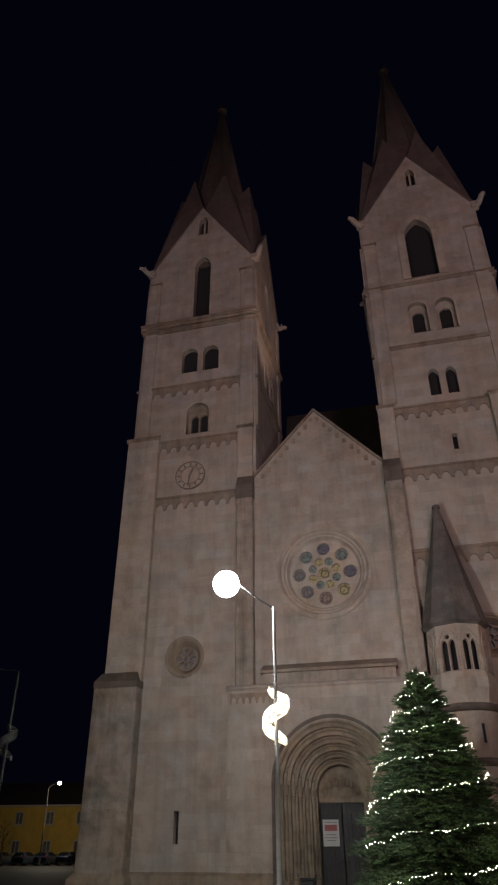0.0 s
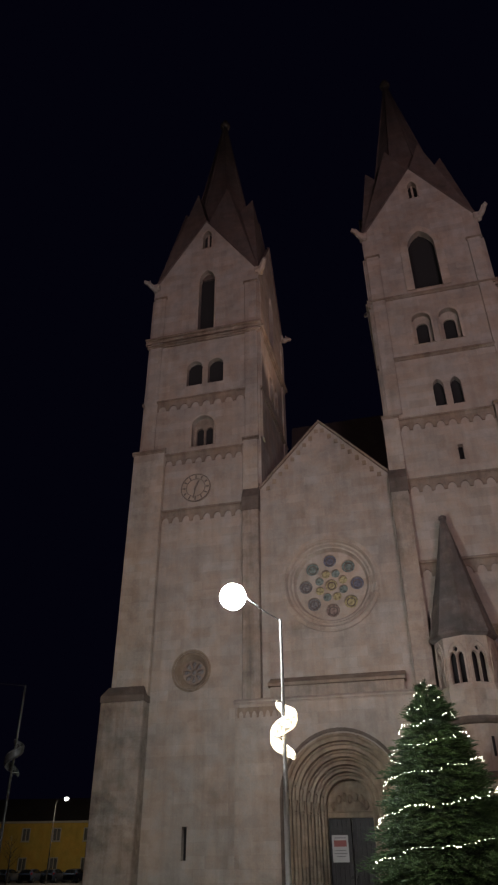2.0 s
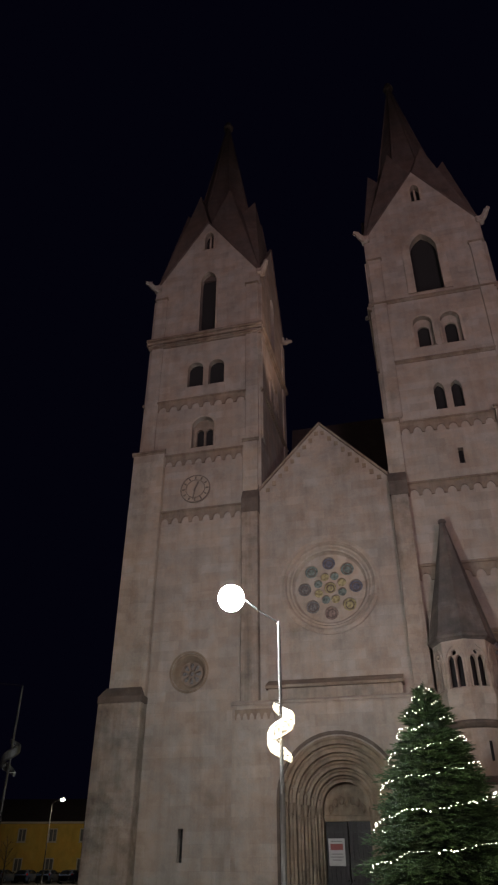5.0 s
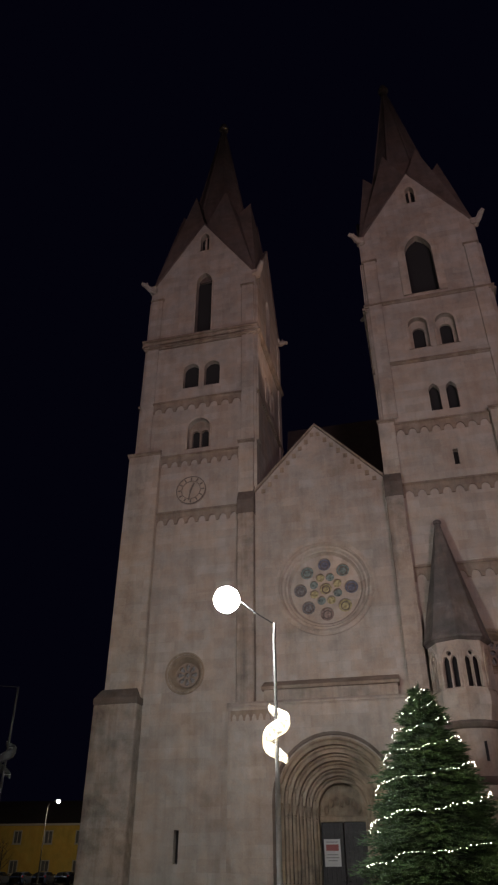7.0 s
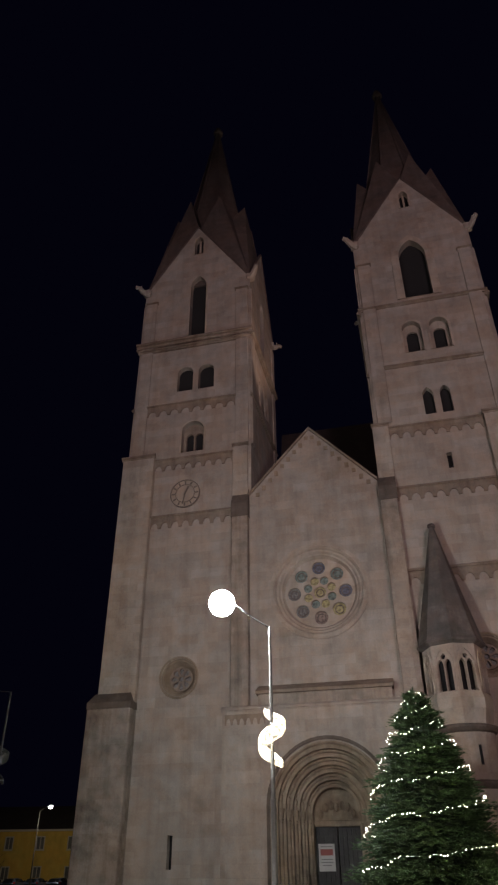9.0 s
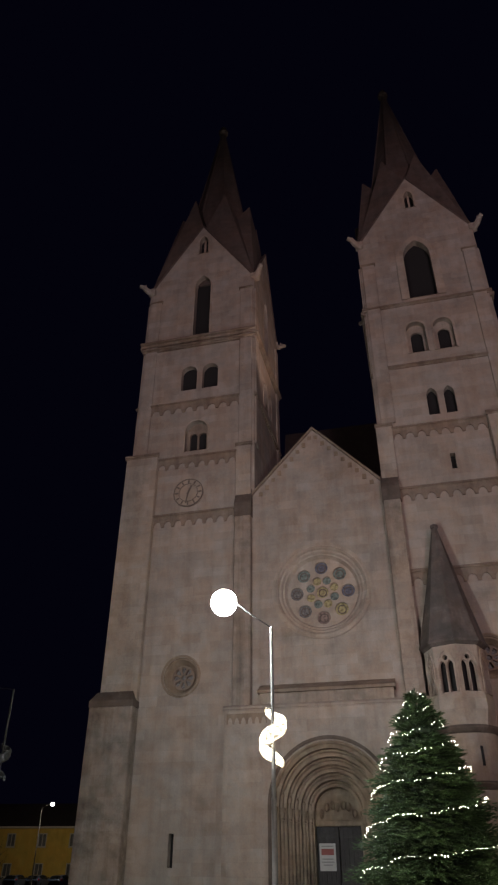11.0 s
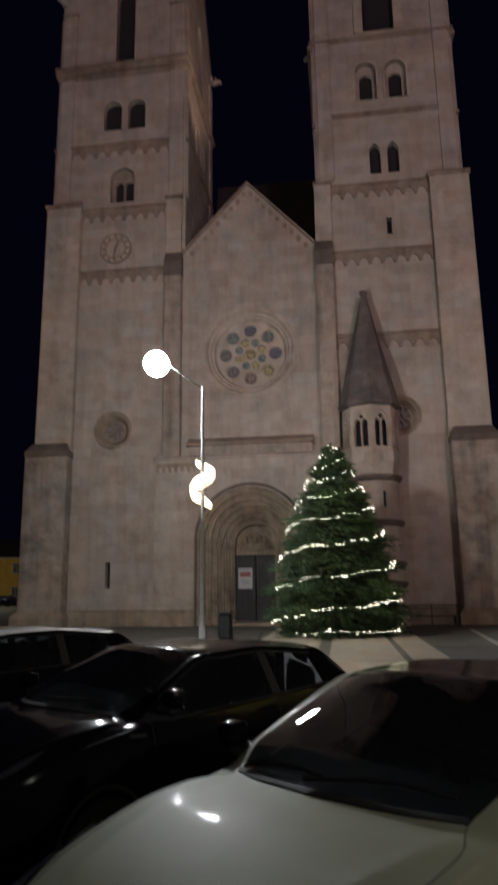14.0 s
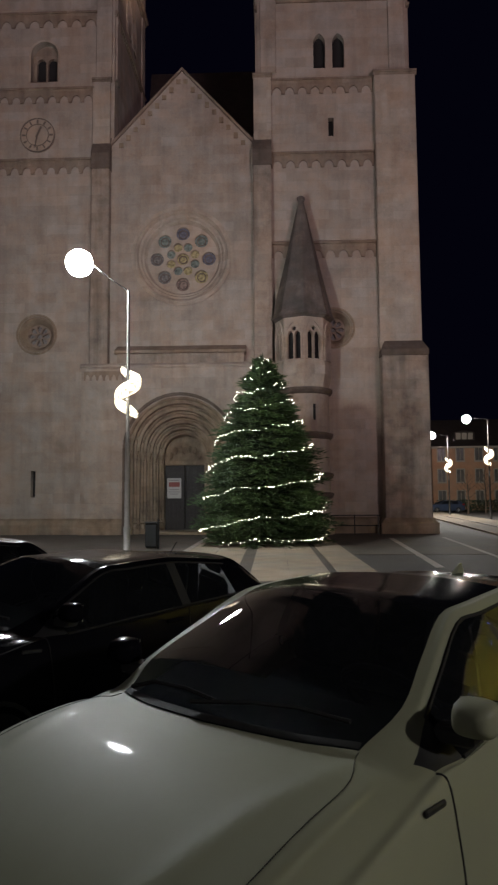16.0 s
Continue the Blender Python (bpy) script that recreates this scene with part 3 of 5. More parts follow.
lights = [(1.45 * math.cos(a), RZ + 1.45 * math.sin(a), 0.38) for a in [math.pi / 2 + i * math.tau / 8 for i in range(8)]]
petals = [(0.72 * math.cos(a), RZ + 0.72 * math.sin(a), 0.25) for a in [math.pi / 8 + i * math.tau / 8 for i in range(8)]]
plate("tracery", circle(0, RZ, 1.98, 48), [circle(a, b, r, 18) for a, b, r in lights + petals] + [circle(0, RZ, 0.34, 24)], 0.5, 0.68, "ashlar", rw)
for i, (a, b, r) in enumerate(lights):
    plate("pane", circle(a, b, r + 0.03, 18), [], 0.66 + 0.002 * i, 0.72, ("glass_blue", "glass_green", "leaded", "leaded", "glass_red", "glass_gold", "glass_blue", "glass_green")[i], rw)
    plate("pane_ring", circle(a, b, r * 0.66, 18), [circle(a, b, r * 0.55, 18)], 0.6, 0.655, "old", rw)
for i, (a, b, r) in enumerate(petals):
    plate("pane", circle(a, b, r + 0.03, 14), [], 0.69 + 0.002 * i, 0.74, ("glass_gold", "glass_green")[i % 2], rw)
plate("pane", circle(0, RZ, 0.37, 24), [], 0.66, 0.72, "glass_gold", rw, "yellow-green centre light")
plate("pane_ring", circle(0, RZ, 0.24, 18), [circle(0, RZ, 0.18, 18)], 0.6, 0.655, "old", rw)

# flanking buttresses of the nave with blackened tops
for sgn in (-1, 1):
    a, b = sorted((sgn * 3.95, sgn * 4.95))
    part("buttress", boxed(a, b, -0.45, 0.6, 0.0, 20.05, bevel=0.04), "stained", nave)
    bm = bmesh.new()
    loft(bm, [[(a - 0.03, -0.48, 20.0), (b + 0.03, -0.48, 20.0), (b + 0.03, 0.6, 20.0), (a - 0.03, 0.6, 20.0)],
              [(a - 0.03, -0.48, 20.9), (b + 0.03, -0.48, 20.9), (b + 0.03, 0.6, 20.9), (a - 0.03, 0.6, 20.9)],
              [(a, 0.0, 22.0), (b, 0.0, 22.0), (b, 0.6, 22.0), (a, 0.6, 22.0)]])
    part("buttress_cap", bm, "old", nave, "blackened sloping stone cap")

# projecting portal front
PX = 5.25
plate("portal_front", rect(-PX, PX, 0.003, 8.85), [portal_arch(2.8)], -0.75, 0.0, "wall", nave)
# dark ring: the shadow line over the arch is put into its colour
plate("hood_shadow_mould", portal_arch(3.0), [portal_arch(2.86)], -0.86, -0.7, "old", nave)
cornice(nave, -PX - 0.06, PX + 0.06, 8.95, 0.14, 0.2, y=-0.72, material="wall")
frieze(nave, -PX + 0.15, -3.0, 8.65, 0.5, 6, y=-0.78)
plate("portal_attic", rect(-3.4, 3.4, 9.0, 9.65), [], -0.6, 0.0, "stained", nave)
bm = bmesh.new()
loft(bm, [[(x, -0.8, 9.6), (x, -0.8, 9.75), (x, 0.0, 10.15), (x, 0.0, 9.6)] for x in (-3.5, 3.5)])
part("portal_ledge", bm, "weathered", nave, "weathered sloping ledge")
for sgn in (-1, 1):
    bm = bmesh.new()
    a, b = sorted((sgn * PX, sgn * 3.0))
    loft(bm, [[(a, -0.95, 0), (b, -0.95, 0), (b, 0, 0), (a, 0, 0)], [(a, -0.95, 0.6), (b, -0.95, 0.6), (b, 0, 0.6), (a, 0, 0.6)], [(a, -0.76, 0.85), (b, -0.76, 0.85), (b, 0, 0.85), (a, 0, 0.85)]])
    part("plinth", bm, "portal", nave)
for i, (r, q) in enumerate(zip(portal_r, portal_r[1:])):
    y = -0.72 + 0.34 * i
    o = plate("arch_order", portal_arch(r + 0.02), [portal_arch(q)], y + 0.1, y + 0.5, "portal", nave)
    # roll moulding on the edge of the order and its colonnette with capital
    bm = bmesh.new()
    zc = 4.45 - 0.1 * (2.8 - r)
    tube(bm, [((r - 0.07) * math.cos(a), y + 0.06, zc + (r - 0.07) * math.sin(a)) for a in [math.pi * k / 28 for k in range(29)]], 0.085, 8)
    part("roll_moulding", bm, "portal", o)
    for sgn in (-1, 1):
        bm = bmesh.new()
        x = sgn * (r - 0.09)
        loft(bm, [ring(x, y + 0.05, z, rr, 10) for z, rr in ((0.3, 0.17), (0.55, 0.17), (0.62, 0.12), (0.7, 0.14), (0.78, 0.095), (zc - 0.55, 0.09), (zc - 0.5, 0.12), (zc - 0.42, 0.1), (zc - 0.12, 0.17), (zc, 0.18))])
        part("colonnette", bm, "portal", o)
bm = boxed(-1.2, 1.2, 1.5, 1.7, 3.78, 5.5)
part("tympanum", bm, "portal", nave, "worn carved stone tympanum")
for i in range(7):
    x = -0.8 + i * 0.27
    bm = bmesh.new()
    bmesh.ops.create_uvsphere(bm, u_segments=8, v_segments=6, radius=0.13, matrix=pose(x, 1.5, 4.25 + 0.25 * math.sin(i * 2.1) ** 2 + 0.28 * (1 - abs(i - 3) / 3)) @ Matrix.Diagonal((1, 0.6, 1.6, 1)))
    part("carved_boss", bm, "portal", nave, smooth=True)
part("lintel", boxed(-1.2, 1.2, 1.38, 1.6, 3.72, 3.98, bevel=0.03), "portal", nave)
part("threshold", boxed(-1.6, 1.6, -0.9, 1.6, 0.003, 0.16, bevel=0.03), "portal", nave)
for sgn in (-1, 1):
    a, b = sorted((sgn * 0.012, sgn * 1.1))
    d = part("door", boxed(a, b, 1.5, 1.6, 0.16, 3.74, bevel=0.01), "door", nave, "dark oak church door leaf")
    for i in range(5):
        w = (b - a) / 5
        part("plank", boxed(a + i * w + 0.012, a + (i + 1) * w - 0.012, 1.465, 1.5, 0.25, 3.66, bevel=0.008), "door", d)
    for z in (0.7, 2.0, 3.3):
        part("hinge_band", boxed(a + 0.04, b - 0.04, 1.45, 1.466, z - 0.05, z + 0.05), "iron", d)
    bm = bmesh.new()
    bmesh.ops.create_uvsphere(bm, u_segments=10, v_segments=8, radius=0.05, matrix=pose(sgn * 0.13, 1.42, 1.3))
    part("door_knob", bm, "iron", d, smooth=True)
poster = thing("poster", "white paper poster with red block on the church door", "poster", pose(-0.6, 1.44, 2.45))
part("sheet", boxed(-0.39, 0.39, -0.004, 0.0, -0.56, 0.56), "paper", poster)
part("red_bar", boxed(-0.3, 0.3, -0.008, -0.004, 0.08, 0.34), "red_ink", poster)
for z, w in ((0.44, 0.28), (-0.08, 0.26), (-0.2, 0.3), (-0.32, 0.22)):
    part("text_bar", boxed(-w, w, -0.008, -0.004, z - 0.02, z + 0.02), "grey_ink", poster)

# dark roofs behind the gable
bm = bmesh.new()
loft(bm, [[(-4.0, y, 21.6), (0, y, 25.75), (4.2, y, 21.6)] for y in (0.9, 9.5)])
part("gable_roof", bm, "roof", nave)
bm = bmesh.new()
loft(bm, [[(-3.9, 9.3, 22), (4.2, 9.3, 22), (4.2, 40, 22), (-3.9, 40, 22)], [(-3.9, 9.3, 24), (4.2, 9.3, 24), (4.2, 40, 24), (-3.9, 40, 24)], [(-3.9, 12, 33.6), (4.2, 12, 33.6), (4.2, 38, 33.6), (-3.9, 38, 33.6)]])
part("main_roof", bm, "roof", nave, "dark tiled main roof")
nv = boxed(-11, 11, 9.5, 55, 0, 22)
part("nave_body", nv, "wall", nave)
bm = bmesh.new()
loft(bm, [[(-11.3, y, 21.9), (0, y, 33.0), (11.3, y, 21.9)] for y in (12.5, 55.3)])
part("nave_roof", bm, "roof", nave)
# low wall plinth under both towers
for x0, x1 in ((-10.3, -5.3), (7.7, 10.4)):
    bm = bmesh.new()
    loft(bm, [[(x, -0.3, 0), (x, -0.3, 0.55), (x, -0.22, 0.72), (x, -0.02, 0.86), (x, 0.1, 0.86), (x, 0.1, 0)] for x in (x0, x1)])
    part("plinth", bm, "portal", nave)

# stair turret in front of the second tower
TX, TY = 6.52, -0.75
turret = thing("stair_turret", "small octagonal stone stair turret with dark pointed roof", "turret", pose(TX, TY, 0))
bm = bmesh.new()
loft(bm, [ring(0, 0, z, r, 28) for z, r in ((0, 1.5), (0.7, 1.5), (0.85, 1.36), (7.2, 1.33))])
part("shaft", bm, "wall", turret, smooth=False)
for z in (7.35, 5.05, 3.0, 2.0):
    bm = bmesh.new()
    loft(bm, [ring(0, 0, z + a, r, 28) for a, r in ((-0.2, 1.33), (-0.14, 1.44), (0.0, 1.52), (0.1, 1.52), (0.16, 1.34))])
    part("ring_moulding", bm, "old", turret)
bm = bmesh.new()
O8 = 0.0
loft(bm, [ring(0, 0, 7.3, 1.34, 8, O8), ring(0, 0, 7.6, 1.34, 8, O8), ring(0, 0, 8.2, 1.5, 8, O8), ring(0, 0, 8.75, 1.5, 8, O8)])
part("corbel", bm, "ashlar", turret)
ra = 1.44
side = 2 * ra * math.sin(math.pi / 8)
ap = ra * math.cos(math.pi / 8)
for i in range(8):
    rot = Matrix.Rotation((i + 0.5) * math.tau / 8, 4, "Z")
    h = side / 2 - 0.02
    if i == 4:
        hl = []
    else:
        hl = [arch(-h * 0.66, -0.035, 8.95, 10.4, True, 5), arch(0.035, h * 0.66, 8.95, 10.4, True, 5), circle(0, 10.52, 0.12, 12)]
    plate("lantern_wall", rect(-side / 2, side / 2, 8.75, 11.3), hl, -ap, -ap + 0.2, "ashlar", turret, m=rot)
    plate("arch_moulding", arch(-h * 0.9, h * 0.9, 8.9, 11.02, True, 5), [arch(-h * 0.72, h * 0.72, 8.901, 10.84, True, 5)], -ap - 0.07, -ap + 0.02, "ashlar", turret, m=rot)
# near-black core stands in for the shade inside the lantern
bm = bmesh.new()
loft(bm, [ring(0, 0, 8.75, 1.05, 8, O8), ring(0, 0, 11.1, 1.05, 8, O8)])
part("lantern_shade_core", bm, "shadow", turret)
bm = bmesh.new()
loft(bm, [ring(0, 0, z, r, 8, O8) for z, r in ((11.1, 1.48), (11.24, 1.66), (11.34, 1.66), (11.42, 1.6), (14.5, 0.87), (17.7, 0.15))])
part("pointed_roof", bm, "turret_roof", turret, "dark mottled stone roof")
bm = bmesh.new()
loft(bm, [ring(0, 0, z, r, 8, O8) for z, r in ((17.65, 0.16), (17.75, 0.16), (17.8, 0.21), (17.95, 0.21), (18.03, 0.1))])
part("finial", bm, "turret_roof", turret)
# near-black block stands in for the shade of a slit
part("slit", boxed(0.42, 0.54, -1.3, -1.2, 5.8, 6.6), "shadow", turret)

rail = thing("handrail", "low dark metal handrail by the church wall", "railing", pose(9.0, -1.25, 0))
for x in (-1.2, 0.0, 1.2):
    part("post", boxed(x - 0.03, x + 0.03, -0.03, 0.03, 0, 1.0), "iron", rail)
for z in (0.45, 0.97):
    bm = bmesh.new()
    tube(bm, [(-1.3, 0, z), (1.3, 0, z)], 0.028, 8)
    part("rail", bm, "iron", rail)


# ---- street lamps with spiral light ornaments ----
def street_lamp(x, y, h, arm, rise, lit, label, turn=0.0, group="street lamps", lens=0.36, steel="pole", ornament=True, glare_ball="lens"):
    S = thing("street_lamp", label, "street lamp", pose(x, y, 0, 0, 0, turn), group)
    bm = bmesh.new()
    loft(bm, [ring(0, 0, z, r, 14) for z, r in ((0, 0.16), (0.03, 0.16), (0.05, 0.1), (1.1, 0.098), (1.14, 0.075), (3.4, 0.066), (3.42, 0.072), (3.46, 0.072), (3.48, 0.058), (h - 0.3, 0.042), (h, 0.038))])
    part("pole", bm, steel, S, smooth=True)
    bm = bmesh.new()
    pts = [(0, 0, h - 0.05)]
    for i in range(1, 9):
        f = i / 8
        pts.append((-arm * f, 0, h + rise * f ** 1.25))
    tube(bm, pts, 0.017, 8)
    part("arm", bm, "iron", S)
    hx, hz = -arm - 0.25, h + rise
    bm = bmesh.new()
    loft(bm, [[(hx + 0.3 * k * math.cos(a), 0.22 * k * math.sin(a), hz + z) for a in [i * math.tau / 20 for i in range(20)]] for z, k in ((-0.04, 1.0), (0.03, 1.02), (0.1, 0.85), (0.15, 0.45))])
    part("lamp_head", bm, "pole", S, smooth=True)
    # oversized ball: the glare round the lamp is put into its shape
    bm = bmesh.new()
    bmesh.ops.create_uvsphere(bm, u_segments=20, v_segments=12, radius=lens, matrix=pose(hx, 0, hz - 0.1) @ Matrix.Diagonal((1.0, 1.0, 1.0, 1)))
    part("lens", bm, glare_ball, S, "oversized glowing white ball for the lamp's glare", smooth=True)
    if not ornament:
        return S
    # spiral ornament: a broad ribbon of light round the pole
    O = link("spiral_ornament", bpy.data.meshes.new("spiral_ornament"), None, S, "bright spiral light ornament" if lit else "unlit spiral tinsel ornament")
    z0, z1, turns = h - 3.61, h - 2.3, 1.3
    for off in (0.0, 0.5):
        bm = bmesh.new()
        rings = []
        for i in range(29):
            f = i / 28
            a = -math.pi / 2 + (f - 0.5) * turns * math.tau
            rr = 0.33 * (0.8 + 0.2 * math.sin(math.pi * f))
            wd = 0.11 + 0.11 * math.sin(math.pi * f)
            zz = z0 + (z1 - z0) * f
            c, s_ = math.cos(a), math.sin(a)
            rings.append([(c * rr, s_ * rr, zz - wd), (c * (rr + 0.05), s_ * (rr + 0.05), zz - wd * 0.6), (c * (rr + 0.05), s_ * (rr + 0.05), zz + wd * 0.6), (c * rr, s_ * rr, zz + wd), (c * (rr - 0.05), s_ * (rr - 0.05), zz)])
        if off == 0.0:
            loft(bm, rings)
            part("ribbon", bm, "deco" if lit else "unlit", O)
        else:
            bm.free()
            for i in range(0, 29, 7):
                p = Vector(rings[i][2])
                bm = bmesh.new()
                tube(bm, [(0, 0, p.z), p], 0.012, 5)
                part("bracket", bm, "pole", O)
    return S


street_lamp(0.74, -17.0, 7.9, 1.2, 0.92, True, "tall grey steel street lamp with bright spiral light ornament", lens=0.39, glare_ball="glare_ball")
street_lamp(22.0, 18.0, 8.0, 1.45, 0.1, True, "far grey street lamp with bright spiral light ornament", 4, steel="iron")
street_lamp(22.2, 31.0, 7.9, 1.3, 0.1, True, "far grey street lamp with bright spiral light ornament", 2, steel="iron")
street_lamp(-13.0, -8.0, 8.75, 1.6, 0.2, False, "dark street lamp pole with unlit spiral ornament", 0, lens=0.001, steel="iron")
street_lamp(-41.9, 48.2, 8.3, 1.1, 0.5, False, "far street lamp glowing beside the yellow house", 180, lens=0.25, steel="iron", ornament=False)


# ---- Christmas tree with fairy lights ----
TREE = (4.47, -8.2)
TH = 7.78
tree = thing("christmas_tree", "tall green spruce wound with white fairy lights", "tree", pose(TREE[0], TREE[1], 0))
bm = bmesh.new()
loft(bm, [ring(0, 0, z, r, 10) for z, r in ((0, 0.17), (0.3, 0.15), (3.5, 0.09), (7.4, 0.015))])
part("trunk", bm, "bark", tree)
rng = random.Random(5)


def tree_r(z):
    return 2.6 * (1 - (max(0.0, min(z, TH)) / 7.9) ** 2.1) * (0.93 if z < 0.6 else 1.0)


def sprays(material, count, inner, seed):
    """Boughs: drooping ribs set with short twigs, each a sharp three-sided spike of needles."""
    r = random.Random(seed)
    verts, faces = [], []

    def spike(p, d, ln, w):
        d = d.normalized()
        a = d.cross(Vector((0.3, 0.2, 1))).normalized()
        b = d.cross(a)
        k = len(verts)
        verts.extend([p + a * w, p - a * w * 0.5 + b * w * 0.8, p - a * w * 0.5 - b * w * 0.8, p + d * ln])
        faces.extend([(k, k + 1, k + 3), (k + 1, k + 2, k + 3), (k + 2, k, k + 3)])

    for _ in range(count):
        z = 0.3 + (TH - 0.35) * (1 - math.sqrt(r.random()))
        ang = r.uniform(0, math.tau)
        L = tree_r(z) * r.uniform(0.74, 1.08) * inner * (1.0 + 0.10 * math.sin(z * 7.0)) * (1 + 0.07 * math.sin(3 * ang + z * 2.1))
        out = Vector((math.cos(ang), math.sin(ang), 0))
        tan = Vector((-math.sin(ang), math.cos(ang), 0))
        up = 0.25 if z > TH * 0.8 else -0.02
        n = 7
        for i in range(n):
            f = 0.45 + 0.55 * i / (n - 1)
            p = out * (L * f) + Vector((0, 0, z + up * L * f - 0.30 * L * f * f * 0.35 + 0.10 * f * f * f))
            for sgn in (-1, 1):
                d = out * r.uniform(0.5, 1.0) + tan * sgn * r.uniform(0.5, 1.0) + Vector((0, 0, r.uniform(-0.35, 0.25)))
                spike(p, d, r.uniform(0.16, 0.36) * (1.15 - 0.45 * f), r.uniform(0.014, 0.032))
            spike(p, out + Vector((0, 0, r.uniform(-0.3, 0.5))), r.uniform(0.14, 0.3), r.uniform(0.014, 0.03))
    for i in range(30):
        spike(Vector((0, 0, TH - 0.5 + i * 0.017)), Vector((r.uniform(-1, 1), r.uniform(-1, 1), 0.9)), 0.2, 0.012)
    spike(Vector((0, 0, TH - 0.2)), Vector((0, 0, 1)), 0.45, 0.02)
    me = bpy.data.meshes.new("crown")
    me.from_pydata(verts, [], faces)
    return link("crown", me, material, tree)


sprays("needle", 4200, 1.0, 1)
# inner boughs and a solid core, coloured dark for shade between the boughs
sprays("needle_shaded", 2200, 0.8, 2)
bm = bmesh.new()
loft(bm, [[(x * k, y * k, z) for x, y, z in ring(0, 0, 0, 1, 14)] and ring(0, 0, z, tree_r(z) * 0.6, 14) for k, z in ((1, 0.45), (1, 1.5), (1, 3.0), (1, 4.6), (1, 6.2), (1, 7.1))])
part("foliage_shade_core", bm, "needle_shaded", tree)

string = thing("fairy_light_string", "warm white fairy lights wound round the spruce", "string lights", pose(TREE[0], TREE[1], 0))
ts = []
z = 0.2
a = -math.pi / 2 - 0.7
while z < TH - 0.05:
    r = tree_r(z)
    # the string climbs mostly across the front and sags between boughs
    da = 0.11 / max(r, 0.25)
    pitch = 0.25 if a < 0 else 1.22 if z < 3.4 else 1.22 - 0.19 * (z - 3.4)
    sag = 0.06 * math.sin(a * 3.0 + 0.6 * z) + 0.04 * math.sin(a * 7.0 + z)
    ts.append((a, z, sag))
    z += pitch * da / math.tau * (1 + 0.9 * math.cos(a + math.pi / 2))
    a += da
wires = []
for a, z, sag in ts:
    r = tree_r(z) * (1.02 + 0.03 * math.sin(9 * a)) + 0.02
    wires.append(Vector((r * math.cos(a), r * math.sin(a), z + sag)))
ico = bmesh.new()
bmesh.ops.create_icosphere(ico, subdivisions=1, radius=1)
base_v = [v.co.copy() for v in ico.verts]
base_f = [[v.index for v in f.verts] for f in ico.faces]
ico.free()
vv, ff = [], []
for i, p in enumerate(wires):
    if rng.random() < 0.22:
        continue
    q = p + Vector((rng.uniform(-0.03, 0.03), rng.uniform(-0.03, 0.03), rng.uniform(-0.045, 0.045)))
    k = len(vv)
    s = rng.uniform(0.008, 0.017) if rng.random() > 0.07 else rng.uniform(0.022, 0.034)
    vv.extend([q + b * s for b in base_v])
    ff.extend([[k + j for j in f] for f in base_f])
me = bpy.data.meshes.new("bulb")
me.from_pydata(vv, [], ff)
tagged(link("bulb", me, "fairy", string), "tiny glowing bulbs", kind="stuff")
bm = bmesh.new()
tube(bm, wires, 0.006, 4)
part("cable", bm, "wire", string)
for zz, aa in ((1.2, -1.9), (1.8, -0.9), (3.0, -1.6), (4.2, -1.2), (5.4, -1.6)):
    r = tree_r(zz) + 0.5
    lamp("fairy_glow", "POINT", pose(TREE[0] + r * math.cos(aa), TREE[1] + r * math.sin(aa), zz), 9, (1, 0.9, 0.62), 0.35)

# ---- paving, kerbs and lines of the square ----
paving = part("pavement", boxed(-16, 14.5, -13.4, 0.0, -0.1, 0.012), "cobble")
tagged(paving, "worn dark cobbled apron before the church", "pavement", kind="structure")
rs = random.Random(11)
slab_me = []
for i in range(4):
    bm = bmesh.new()
    box(bm, -0.5, 0.5, -0.5, 0.5, -0.05, 0.024, bevel=0.012)
    me = bpy.data.meshes.new("slab")
    bm.to_mesh(me)
    bm.free()
    me.materials.append(M["slab"])
    slab_me.append(me)


def slab(x, y):
    ob = new("slab", slab_me[rs.randrange(4)])
    ob.parent = paving
    ob.matrix_local = pose(x, y, rs.uniform(-0.004, 0.006), rs.uniform(-0.15, 0.15), rs.uniform(-0.15, 0.15), 0)


way = part("pavement", boxed(1.75, 7.5, -20.5, -13.4, -0.1, 0.012), "cobble")
tagged(way, "pale slab path leading to the church door", "pavement", kind="structure")
for j in range(18):
    y = -19.9 + j * 1.02
    for x, k in ((2.35, 1.0), (3.37, 1.0), (4.75, 1.0), (5.75, 1.0), (6.95, 1.0)):
        slab(x, y)


def strip(name, pts, w, h, material, label, category):
    """A kerb or painted line along ground points."""
    bm = bmesh.new()
    for (x0, y0), (x1, y1) in zip(pts, pts[1:]):
        d = Vector((x1 - x0, y1 - y0, 0)).normalized()
        n = Vector((-d.y, d.x, 0)) * w / 2
        a, b = Vector((x0, y0, 0)), Vector((x1, y1, 0))
        loft(bm, [[a - n + Vector((0, 0, -0.02)), a + n + Vector((0, 0, -0.02)), a + n + Vector((0, 0, h)), a - n + Vector((0, 0, h))], [b - n + Vector((0, 0, -0.02)), b + n + Vector((0, 0, -0.02)), b + n + Vector((0, 0, h)), b - n + Vector((0, 0, h))]])
    return tagged(part(name, bm, material), label, category, kind="structure")


strip("kerb", [(10.25, -4.5), (9.3, -17.5)], 0.22, 0.016, "kerb", "pale granite edging strip in the paving", "kerb")
strip("kerb", [(12.75, -4.0), (11.7, -16.0)], 0.18, 0.014, "kerb", "pale granite edging strip in the paving", "kerb")
strip("kerb", [(-16, -13.5), (1.0, -13.5)], 0.25, 0.05, "kerb", "low granite kerb of the church apron", "kerb")
side_walk = bmesh.new()
